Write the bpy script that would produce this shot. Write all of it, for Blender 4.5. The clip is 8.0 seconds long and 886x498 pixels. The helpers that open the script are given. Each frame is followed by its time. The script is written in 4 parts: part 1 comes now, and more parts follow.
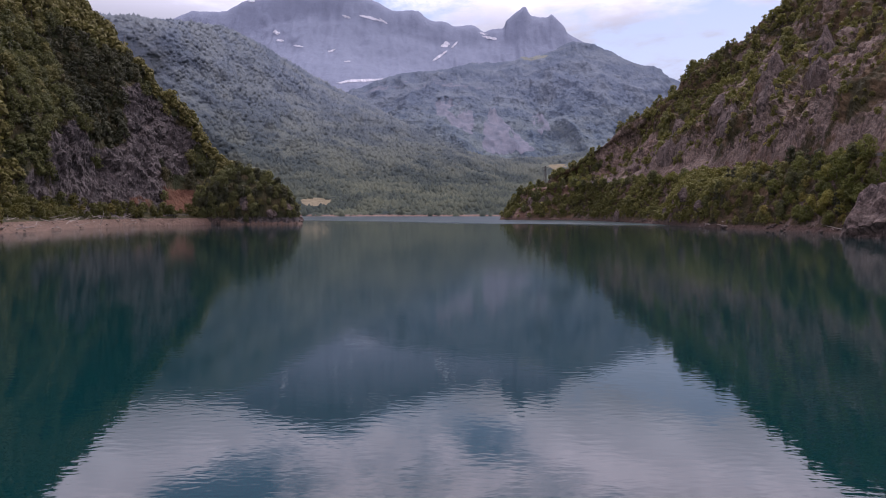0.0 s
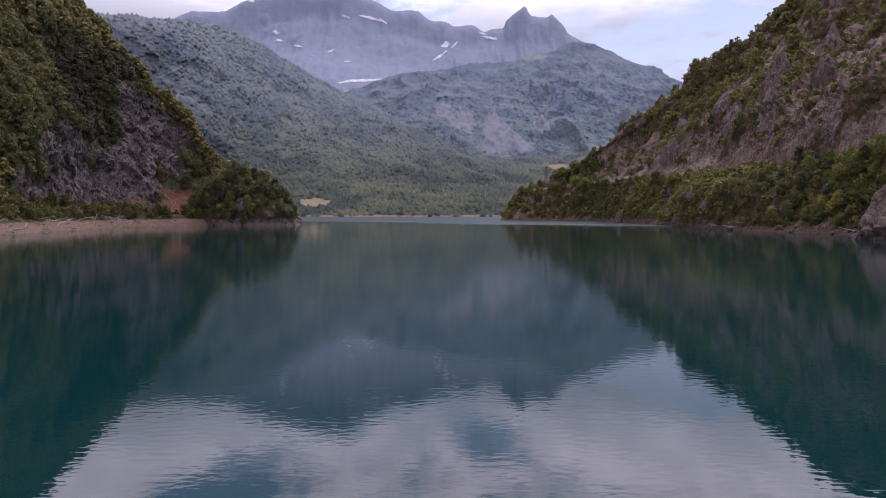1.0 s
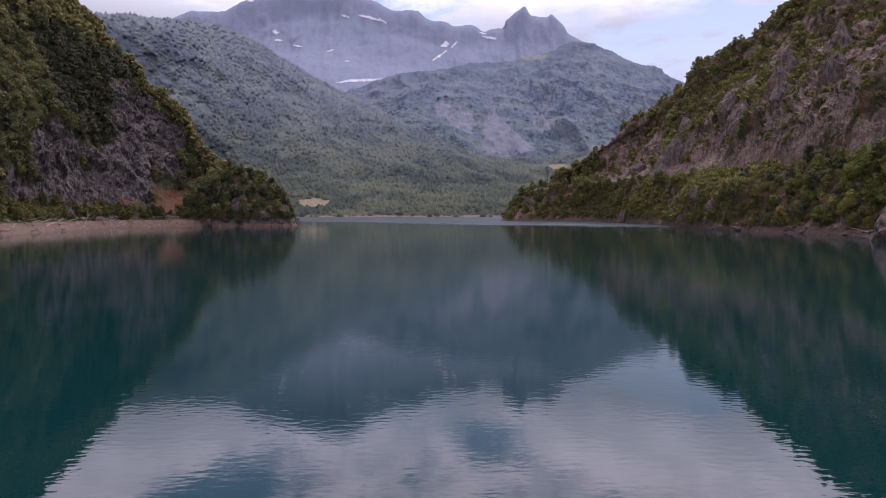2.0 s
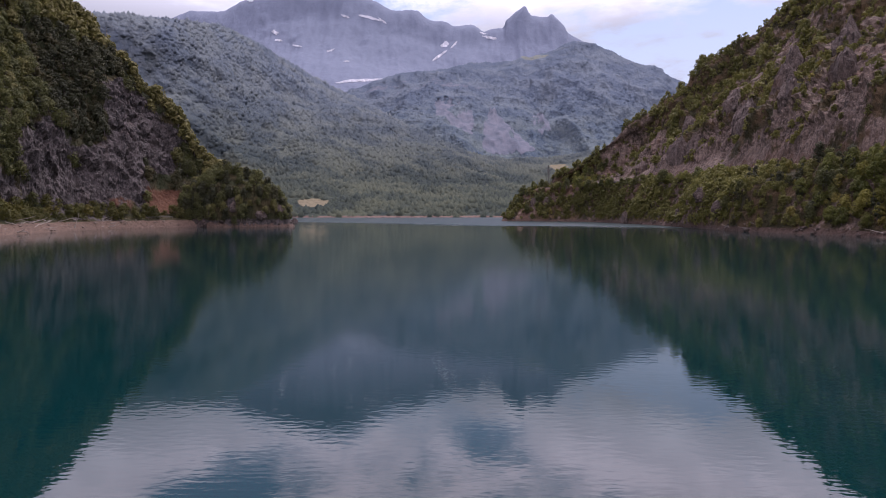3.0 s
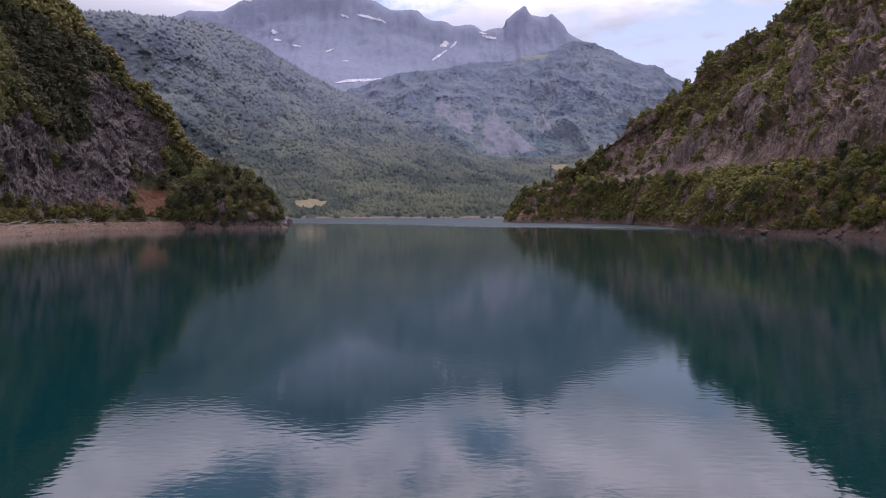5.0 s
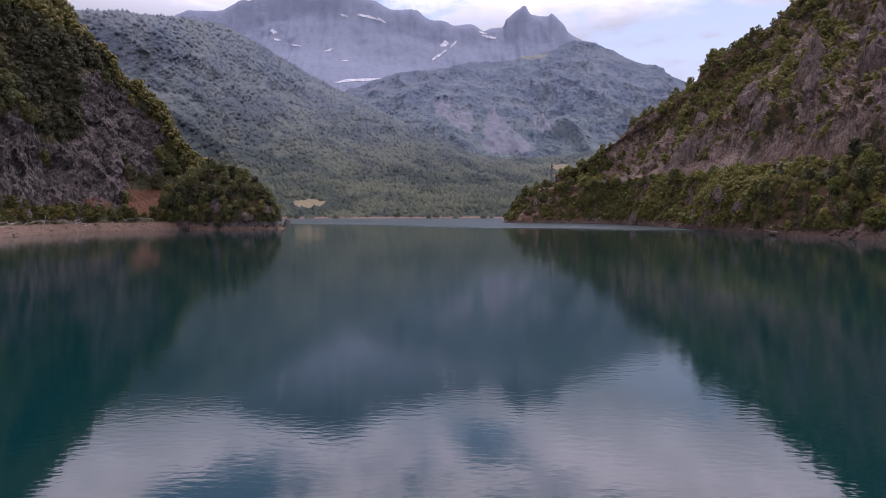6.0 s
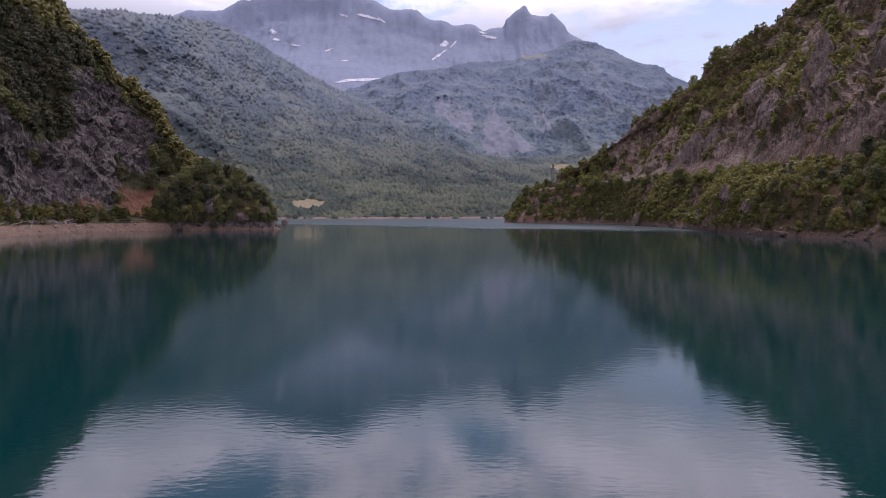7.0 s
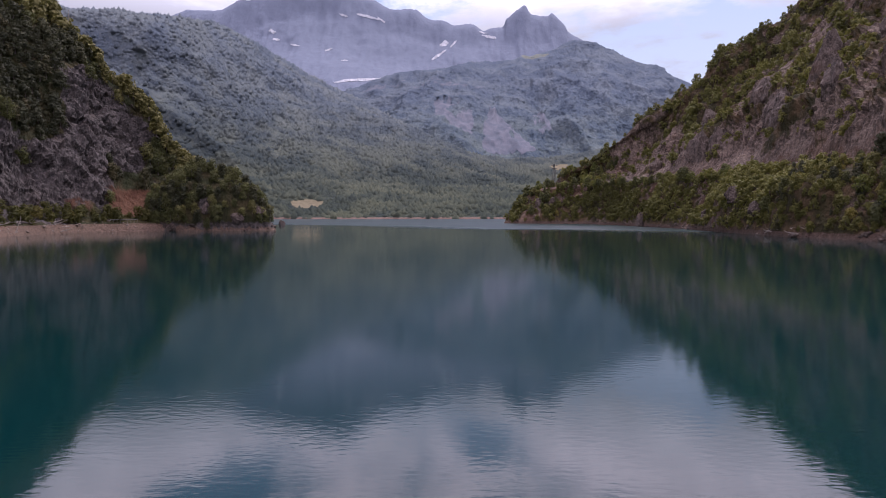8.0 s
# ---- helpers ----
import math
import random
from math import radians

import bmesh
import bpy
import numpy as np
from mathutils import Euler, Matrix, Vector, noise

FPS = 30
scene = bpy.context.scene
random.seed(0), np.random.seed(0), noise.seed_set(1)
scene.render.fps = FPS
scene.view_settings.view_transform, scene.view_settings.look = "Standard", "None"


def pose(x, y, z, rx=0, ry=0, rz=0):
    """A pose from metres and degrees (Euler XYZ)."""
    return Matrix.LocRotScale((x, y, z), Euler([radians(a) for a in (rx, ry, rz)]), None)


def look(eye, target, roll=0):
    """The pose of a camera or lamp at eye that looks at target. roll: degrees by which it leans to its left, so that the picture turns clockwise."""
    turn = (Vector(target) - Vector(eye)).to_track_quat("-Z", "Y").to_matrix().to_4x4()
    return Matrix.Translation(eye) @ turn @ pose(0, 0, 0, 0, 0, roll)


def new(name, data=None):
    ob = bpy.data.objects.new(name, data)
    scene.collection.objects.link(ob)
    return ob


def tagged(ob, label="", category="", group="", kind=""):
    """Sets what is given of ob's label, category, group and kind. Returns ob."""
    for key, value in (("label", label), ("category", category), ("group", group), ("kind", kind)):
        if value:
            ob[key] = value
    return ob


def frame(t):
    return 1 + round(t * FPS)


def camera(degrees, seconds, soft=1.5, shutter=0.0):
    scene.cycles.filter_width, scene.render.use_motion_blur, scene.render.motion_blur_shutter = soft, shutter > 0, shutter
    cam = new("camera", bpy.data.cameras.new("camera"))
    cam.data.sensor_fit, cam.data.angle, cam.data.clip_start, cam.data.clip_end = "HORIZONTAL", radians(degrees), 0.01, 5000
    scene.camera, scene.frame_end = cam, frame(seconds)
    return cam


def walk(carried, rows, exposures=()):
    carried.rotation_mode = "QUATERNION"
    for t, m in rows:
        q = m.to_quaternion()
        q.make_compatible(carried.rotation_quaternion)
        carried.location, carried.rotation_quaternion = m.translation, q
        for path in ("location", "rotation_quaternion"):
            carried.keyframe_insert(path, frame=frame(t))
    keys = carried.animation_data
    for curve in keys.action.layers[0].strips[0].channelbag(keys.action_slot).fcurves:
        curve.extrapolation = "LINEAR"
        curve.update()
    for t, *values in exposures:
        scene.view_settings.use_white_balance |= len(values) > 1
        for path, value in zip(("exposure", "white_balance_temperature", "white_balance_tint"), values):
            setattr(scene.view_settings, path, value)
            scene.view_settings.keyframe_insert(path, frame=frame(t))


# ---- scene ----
# ---- camera ----
cam = camera(72.0, 8.0, 1.0)
EYE, TILT = 7.8, -3.55
LENGTH = 56.0
EXPOSURE, KELVIN, TINT = 0.12, 5600.0, 23.0
ROWS = [
    (0.0, 0.0, 0.0, 0.0, 0.0, 0.0, -0.0),
    (0.5, -0.0023, 0.0536, 0.0062, -0.007, 0.007, 0.014),
    (1.0, -0.0025, 0.1095, 0.0119, -0.007, 0.022, 0.014),
    (1.5, -0.0039, 0.1682, 0.0167, -0.022, 0.029, 0.022),
    (3.0, -0.0015, 0.3563, 0.0305, -0.029, 0.058, 0.044),
    (3.5, 0.0, 0.4209, 0.0359, -0.029, 0.073, 0.051),
    (4.0, 0.0019, 0.4851, 0.0410, -0.036, 0.087, 0.051),
    (4.5, 0.0025, 0.5489, 0.0457, -0.044, 0.100, 0.051),
    (6.0, 0.0060, 0.7389, 0.0634, -0.065, 0.100, 0.065),
    (6.5, 0.0083, 0.8025, 0.0675, -0.058, 0.105, 0.073),
    (7.0, 0.0092, 0.8661, 0.0711, -0.065, 0.124, 0.073),
    (7.5, 0.0105, 0.9297, 0.0756, -0.073, 0.138, 0.073),
    (8.0, 0.0123, 0.9930, 0.0798, -0.080, 0.145, 0.065),
]
walk(cam, [(t, pose(0, 0, EYE, TILT) @ pose(LENGTH * x, LENGTH * y, LENGTH * z, 90 + pitch, roll, yaw)) for t, x, y, z, yaw, pitch, roll in ROWS],
     [(0.0, EXPOSURE, KELVIN, TINT), (8.0, EXPOSURE, KELVIN, TINT)])

# ---- world, sun, exposure ----
SUN_TURN, SUN_UP = 30.0, 60.0          # degrees: clockwise from straight up the lake, above the horizon
world = bpy.data.worlds.new("sky")
scene.world = world
world.use_nodes = True


class Nodes:
    """A short way to wire nodes: n("Kind", {input: value or socket}, attribute=value) gives the node."""

    def __init__(self, tree):
        self.tree = tree
        tree.nodes.clear()

    def __call__(self, kind, ins=None, **attrs):
        node = self.tree.nodes.new(kind)
        if "operation" in attrs:
            node.operation = attrs["operation"]
        if "use_clamp" in attrs:
            node.use_clamp = attrs["use_clamp"]
        if "data_type" in attrs:
            node.data_type, node.blend_type = attrs["data_type"], attrs["blend_type"]
        if "interpolation_type" in attrs:
            node.interpolation_type = attrs["interpolation_type"]
        if "feature" in attrs:
            node.feature = attrs["feature"]
        if "attribute_name" in attrs:
            node.attribute_name = attrs["attribute_name"]
        for key, value in (ins or {}).items():
            if isinstance(value, bpy.types.NodeSocket):
                self.tree.links.new(value, node.inputs[key])
            else:
                node.inputs[key].default_value = value
        return node

    def math(self, op, a, b=0.0, c=0.0, clamp=False):
        return self("ShaderNodeMath", {0: a, 1: b, 2: c}, operation=op, use_clamp=clamp).outputs[0]

    def vec(self, op, a, b=(0, 0, 0)):
        node = self("ShaderNodeVectorMath", {0: a, 1: b}, operation=op)
        return node.outputs["Value"] if op in ("DOT_PRODUCT", "LENGTH", "DISTANCE") else node.outputs[0]

    def mix(self, fac, a, b, blend="MIX"):
        node = self("ShaderNodeMix", {0: fac, 6: a, 7: b}, data_type="RGBA", blend_type=blend)
        return node.outputs[2]

    def step(self, value, lo, hi):
        return self("ShaderNodeMapRange", {0: value, 1: lo, 2: hi, 3: 0.0, 4: 1.0}, interpolation_type="SMOOTHSTEP").outputs[0]

    def noise(self, where, scale, detail=4.0, rough=0.55, warp=0.0):
        return self("ShaderNodeTexNoise", {"Vector": where, "Scale": scale, "Detail": detail, "Roughness": rough, "Distortion": warp}).outputs[0]


def rgb(r, g, b):
    return (r, g, b, 1.0)


def build_sky():
    n = Nodes(world.node_tree)
    sky = n("ShaderNodeTexSky")
    sky.sky_type, sky.sun_disc = "NISHITA", False
    sky.sun_elevation, sky.sun_rotation = radians(SUN_UP), radians(SUN_TURN)
    sky.altitude, sky.air_density, sky.dust_density, sky.ozone_density = 700.0, 1.0, 1.6, 1.0
    way = n("ShaderNodeTexCoord").outputs["Generated"]
    xyz = n("ShaderNodeSeparateXYZ", {0: way})
    up = n.math("MAXIMUM", xyz.outputs[2], 0.02)
    # the cloud deck: the way is carried on to a flat layer overhead
    flat = n.math("DIVIDE", 1.0, n.math("ADD", up, 0.12))
    deck = n("ShaderNodeCombineXYZ", {0: n.math("MULTIPLY", xyz.outputs[0], flat), 1: n.math("MULTIPLY", xyz.outputs[1], flat), 2: 0.0}).outputs[0]
    banks = 0.0
    for x, y, wide, thick in CLOUD_BANKS:
        apart = n.vec("DISTANCE", deck, (x, y, 0.0))
        lobe = n.math("SUBTRACT", 1.0, n.step(apart, 0.0, wide))
        banks = n.math("ADD", banks, n.math("MULTIPLY", lobe, thick))
    deck = n.vec("ADD", deck, CLOUD_SHIFT)
    big = n.noise(deck, 1.7, 6.0, 0.55, 0.35)
    fine = n.noise(deck, 6.5, 5.0, 0.6, 0.2)
    cover = n.math("ADD", n.math("ADD", n.math("MULTIPLY", big, 0.75), n.math("MULTIPLY", fine, 0.36)), banks)
    cloud = n.step(cover, 0.47, 0.66)
    shade = n.step(n.math("ADD", n.math("MULTIPLY", cover, 0.45), n.math("MULTIPLY", n.noise(deck, 3.6, 4.0, 0.6, 0.3), 0.55)), 0.47, 0.66)
    white = n.mix(shade, rgb(0.98, 0.95, 0.96), rgb(0.82, 0.775, 0.79))
    white = n.mix(n.step(up, 0.25, 0.42), white, n.mix(shade, rgb(1.08, 0.9, 0.87), rgb(0.76, 0.64, 0.63)))
    bright = n.math("ADD", CLOUD, n.math("MULTIPLY", n.step(up, 0.25, 0.42), 2.0))
    lit = n("ShaderNodeVectorMath", {0: white, "Scale": bright}, operation="SCALE").outputs[0]
    blue = n("ShaderNodeVectorMath", {0: sky.outputs[0], "Scale": SKY}, operation="SCALE").outputs[0]
    low = n.math("SUBTRACT", 0.92, n.step(up, 0.12, 0.62))
    veil = n.mix(n.math("MAXIMUM", low, 0.3), blue, rgb(HAZE * 0.97, HAZE * 0.99, HAZE * 1.08))
    colour = n.mix(cloud, veil, lit)
    back = n("ShaderNodeBackground", {"Color": colour, "Strength": 1.0})
    n("ShaderNodeOutputWorld", {"Surface": back.outputs[0]})


SKY, CLOUD, HAZE = 0.12, 0.61, 0.72
CLOUD_SHIFT = (3.1, 0.6, 0.0)
# banks of cloud and gaps between them: place on the deck, width, thickness
CLOUD_BANKS = ((-0.95, 1.92, 0.7, 0.15), (-0.58, 1.66, 0.34, -0.15), (-0.34, 1.9, 0.28, 0.05), (-0.10, 2.03, 0.24, 0.12), (0.16, 1.98, 0.2, -0.12), (0.10, 1.72, 0.34, 0.12),
               (0.70, 1.68, 0.75, 0.17), (0.95, 2.35, 0.55, -0.14), (0.45, 2.30, 0.5, 0.10), (-1.1, 2.25, 0.5, 0.10), (1.04, 2.37, 0.1, 0.13), (0.98, 2.72, 0.22, 0.12))
SUN_WAY = tuple(Vector((math.sin(radians(SUN_TURN)) * math.cos(radians(SUN_UP)), math.cos(radians(SUN_TURN)) * math.cos(radians(SUN_UP)), math.sin(radians(SUN_UP)))))
build_sky()
lamp = bpy.data.lights.new("sun", "SUN")
lamp.energy, lamp.angle, lamp.color = 1.9, radians(5.0), (1.0, 0.90, 0.76)
sun = new("sun", lamp)
sun.matrix_world = look(Vector(SUN_WAY) * 900, (0, 0, 0))

# ---- materials ----


def material(name, build):
    made = bpy.data.materials.new(name)
    made.use_nodes = True
    n = Nodes(made.node_tree)
    shader = build(n)
    n("ShaderNodeOutputMaterial", {"Surface": shader})
    return made


def principled(n, colour, rough=0.8, height=None, strength=0.4, distance=0.1, **more):
    ins = {"Base Color": colour, "Roughness": rough, **{k.replace("_", " "): v for k, v in more.items()}}
    if height is not None:
        ins["Normal"] = n("ShaderNodeBump", {"Height": height, "Strength": strength, "Distance": distance}).outputs[0]
    return n("ShaderNodeBsdfPrincipled", ins).outputs[0]


def ground_look(rock, rock_dark, grass, grass_dry, earth, size=1.0, gravel=(0.16, 0.115, 0.095), cracked=0.6, flecks=0.12, warm=0.55, relief=1.0, spots=0.3):
    """Bare rock, turf, open earth and shore gravel, shared out by what the ground carries."""

    def build(n):
        where = n.vec("MULTIPLY", n("ShaderNodeNewGeometry").outputs["Position"], (1.0 / size,) * 3)
        bent = n("ShaderNodeTexNoise", {"Vector": where, "Scale": 0.12, "Detail": 4.0}).outputs["Color"]
        tall = n.vec("ADD", n.vec("MULTIPLY", where, (1.0, 1.0, 0.3)), n.vec("MULTIPLY", bent, (1.6, 1.6, 0.8)))
        streak = n.noise(tall, 0.22, 6.0, 0.66, 0.15)
        grain = n.noise(where, 0.9, 6.0, 0.65)
        cracks = n("ShaderNodeTexVoronoi", {"Vector": tall, "Scale": 0.22, "Randomness": 1.0}, feature="DISTANCE_TO_EDGE").outputs["Distance"]
        stone = n.mix(n.step(streak, 0.35, 0.68), rgb(*rock_dark), rgb(*rock))
        stone = n.mix(n.math("MULTIPLY", n.step(n.noise(where, 0.05, 3.0), 0.55, 0.75), warm), stone, rgb(rock[0] * 0.95, rock[1] * 0.72, rock[2] * 0.55))
        fleck = n.noise(where, 2.6, 5.0, 0.7)
        stone = n.mix(n.math("MULTIPLY", n.step(fleck, 0.4, 0.65), flecks), stone, rgb(*(c * 0.6 for c in rock_dark)))
        stone = n.mix(n.math("MULTIPLY", n.step(grain, 0.42, 0.68), spots + flecks), stone, rgb(rock[0] * 1.25, rock[1] * 1.25, rock[2] * 1.25))
        stone = n.mix(n.math("MULTIPLY", n.math("SUBTRACT", 1.0, n.step(cracks, 0.0, 0.09)), n.math("MULTIPLY", n.step(n.noise(where, 0.1), 0.4, 0.6), cracked)), stone, rgb(*(c * 0.45 for c in rock_dark)))
        turf = n.mix(n.step(n.noise(where, 0.12, 5.0), 0.4, 0.62), rgb(*grass), rgb(*grass_dry))
        turf = n.mix(n.math("MULTIPLY", n.step(grain, 0.5, 0.7), min(1.0, spots * 3.3)), turf, rgb(*(c * 0.6 for c in grass)))
        cover = n("ShaderNodeAttribute", attribute_name="cover").outputs["Fac"]
        ragged = n.math("ADD", cover, n.math("MULTIPLY", n.math("SUBTRACT", n.noise(where, 0.35, 5.0, 0.65), 0.5), 1.1))
        colour = n.mix(n.step(ragged, 0.38, 0.62), stone, turf)
        open_ = n("ShaderNodeAttribute", attribute_name="earth").outputs["Fac"]
        soil = n.mix(n.step(grain, 0.3, 0.7), rgb(*earth), rgb(*(c * 0.65 for c in earth)))
        colour = n.mix(n.step(n.math("ADD", open_, n.math("MULTIPLY", n.math("SUBTRACT", n.noise(where, 0.3, 5.0), 0.5), 0.8)), 0.4, 0.6), colour, soil)
        shore = n("ShaderNodeAttribute", attribute_name="shore").outputs["Fac"]
        pebble = n.mix(n.step(n.noise(where, 1.6, 5.0, 0.7), 0.38, 0.62), rgb(*gravel), rgb(*(c * 0.5 for c in gravel)))
        colour = n.mix(n.step(n.math("ADD", shore, n.math("MULTIPLY", n.math("SUBTRACT", n.noise(where, 0.4, 4.0), 0.5), 0.5)), 0.4, 0.6), colour, pebble)
        height = n.math("ADD", n.math("MULTIPLY", streak, 1.6), n.math("ADD", n.math("ADD", grain, n.math("MULTIPLY", fleck, 0.5)), n.math("MULTIPLY", n.step(cracks, 0.0, 0.12), 0.5 * cracked)))
        height = n.math("MULTIPLY", height, 0.8 * size * relief)
        return principled(n, colour, 0.92, height, 0.7, 1.0, Specular_IOR_Level=0.25)

    return build


def leaf_look(dark, light, thin_share=0.3):
    """Leaves that differ from tree to tree and from spray to spray, and let some light through."""

    def build(n):
        tree = n("ShaderNodeObjectInfo").outputs["Random"]
        spray = n("ShaderNodeNewGeometry").outputs["Random Per Island"]
        stand = n.noise(n("ShaderNodeNewGeometry").outputs["Position"], 0.016, 4.0, 0.55)
        tint = n.math("ADD", n.math("ADD", n.math("MULTIPLY", tree, 0.4), n.math("MULTIPLY", spray, 0.4)), n.math("MULTIPLY", n.step(stand, 0.35, 0.68), 0.3), clamp=True)
        colour = n.mix(tint, rgb(*dark), rgb(*light))
        colour = n.mix(n.step(tree, 0.78, 1.0), colour, rgb(light[0] * 1.12, light[1] * 0.98, light[2] * 0.95))
        top = principled(n, colour, 0.65, Specular_IOR_Level=0.22)
        thin = n("ShaderNodeBsdfTranslucent", {"Color": n.mix(0.5, colour, rgb(light[0] * 1.5, light[1] * 1.5, light[2]))}).outputs[0]
        return n("ShaderNodeMixShader", {0: thin_share, 1: top, 2: thin}).outputs[0]

    return build


def haze_canopy_colour(n, low, high, base, top, pick):
    """The colour of closed woods, each crown a little different; haze is painted in as bluer tones with height."""
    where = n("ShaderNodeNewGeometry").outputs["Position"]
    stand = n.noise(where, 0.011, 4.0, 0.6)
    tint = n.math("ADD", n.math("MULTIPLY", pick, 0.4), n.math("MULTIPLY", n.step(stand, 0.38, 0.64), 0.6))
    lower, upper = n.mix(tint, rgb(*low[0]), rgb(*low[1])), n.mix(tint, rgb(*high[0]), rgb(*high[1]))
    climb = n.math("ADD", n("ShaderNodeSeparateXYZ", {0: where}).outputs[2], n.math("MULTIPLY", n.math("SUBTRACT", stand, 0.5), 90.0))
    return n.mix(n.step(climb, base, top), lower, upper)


def haze_flat_shader(n, colour, height=None, even=0.72):
    """Mixes in a diffuse with a fixed normal, which flattens shading the way haze would."""
    side = principled(n, colour, 0.8, height, 0.6, 1.0, Specular_IOR_Level=0.15)
    level = n("ShaderNodeBsdfDiffuse", {"Color": colour, "Normal": n("ShaderNodeCombineXYZ", {0: 0.1, 1: -0.2, 2: 0.95}).outputs[0]}).outputs[0]
    return n("ShaderNodeMixShader", {0: even, 1: side, 2: level}).outputs[0]


def far_leaf_look(low, high, base, top):
    def build(n):
        tuft = n.noise(n("ShaderNodeNewGeometry").outputs["Position"], 0.45, 4.0, 0.6)
        pick = n.math("ADD", n.math("MULTIPLY", n("ShaderNodeNewGeometry").outputs["Random Per Island"], 0.6), n.math("MULTIPLY", n.step(tuft, 0.3, 0.7), 0.4))
        return haze_flat_shader(n, haze_canopy_colour(n, low, high, base, top, pick), n.math("MULTIPLY", tuft, 2.2), 0.82)
    return build


def far_ground_look(low, high, base, top, rock, rock_dark, earth, crown=8.0, shore=(0.16, 0.115, 0.095), size=10.0, even=0.5, floor=0.0):
    """Wooded slopes far off: a dome for each crown, bare rock, open earth and pebbles where the land carries them."""

    def build(n):
        where = n("ShaderNodeNewGeometry").outputs["Position"]
        tops = n("ShaderNodeTexVoronoi", {"Vector": n.vec("MULTIPLY", where, (1.0, 1.0, 0.8)), "Scale": 1.0 / crown, "Randomness": 1.0})
        woods = haze_canopy_colour(n, low, high, base, top, n("ShaderNodeSeparateXYZ", {0: tops.outputs["Color"]}).outputs[0])
        # floor darkens the ground colour, standing in for shade between the crowns
        woods = n.mix(floor, woods, n.mix(1.0, woods, rgb(0.62, 0.65, 0.66), "MULTIPLY"))
        near = n.vec("MULTIPLY", where, (1.0 / size,) * 3)
        grain = n.noise(near, 0.9, 6.0, 0.65)
        streak = n.noise(n.vec("MULTIPLY", near, (1.0, 1.0, 0.3)), 0.5, 5.0, 0.6, 0.5)
        stone = n.mix(n.step(streak, 0.35, 0.65), rgb(*rock_dark), rgb(*rock))
        stone = n.mix(n.math("MULTIPLY", n.step(grain, 0.5, 0.7), 0.4), stone, rgb(*(c * 0.8 for c in rock_dark)))
        cover = n("ShaderNodeAttribute", attribute_name="cover").outputs["Fac"]
        ragged = n.step(n.math("ADD", cover, n.math("MULTIPLY", n.math("SUBTRACT", n.noise(near, 0.6, 5.0, 0.65), 0.5), 1.2)), 0.36, 0.6)
        colour = n.mix(ragged, stone, woods)
        field = n("ShaderNodeAttribute", attribute_name="earth").outputs["Fac"]
        soil = n.mix(n.step(grain, 0.3, 0.7), rgb(*earth), rgb(*(c * 0.8 for c in earth)))
        colour = n.mix(n.step(n.math("ADD", field, n.math("MULTIPLY", n.math("SUBTRACT", n.noise(near, 0.5, 5.0), 0.5), 0.8)), 0.4, 0.6), colour, soil)
        beach = n("ShaderNodeAttribute", attribute_name="shore").outputs["Fac"]
        colour = n.mix(n.step(n.math("ADD", beach, n.math("MULTIPLY", n.math("SUBTRACT", n.noise(near, 4.0, 4.0), 0.5), 0.5)), 0.4, 0.6), colour, rgb(*shore))
        domes = n.math("MULTIPLY", n.math("SUBTRACT", 1.0, n.math("POWER", n.math("MULTIPLY", tops.outputs["Distance"], 1.2), 2.0)), n.math("MULTIPLY", ragged, crown * 0.4))
        height = n.math("ADD", domes, n.math("MULTIPLY", n.math("ADD", streak, grain), n.math("MULTIPLY", n.math("SUBTRACT", 1.0, ragged), 0.35 * size)))
        return haze_flat_shader(n, colour, height, even)

    return build


def bark_look(a, b):
    def build(n):
        where = n.vec("MULTIPLY", n("ShaderNodeTexCoord").outputs["Object"], (1, 1, 0.25))
        grain = n.noise(where, 6.0, 5.0, 0.65)
        return principled(n, n.mix(grain, rgb(*a), rgb(*b)), 0.9, grain, 0.6, 0.05)
    return build


def stone_look(a, b, scale=1.0):
    def build(n):
        where = n("ShaderNodeTexCoord").outputs["Object"]
        big = n.noise(where, 0.35 * scale, 6.0, 0.62, 0.6)
        small = n.noise(where, 2.2 * scale, 6.0, 0.65)
        colour = n.mix(n.step(big, 0.35, 0.65), rgb(*a), rgb(*b))
        colour = n.mix(n.math("MULTIPLY", small, 0.4), colour, rgb(*(c * 1.3 for c in b)))
        return principled(n, colour, 0.9, n.math("ADD", big, small), 0.8, 0.3 / scale, Specular_IOR_Level=0.25)
    return build


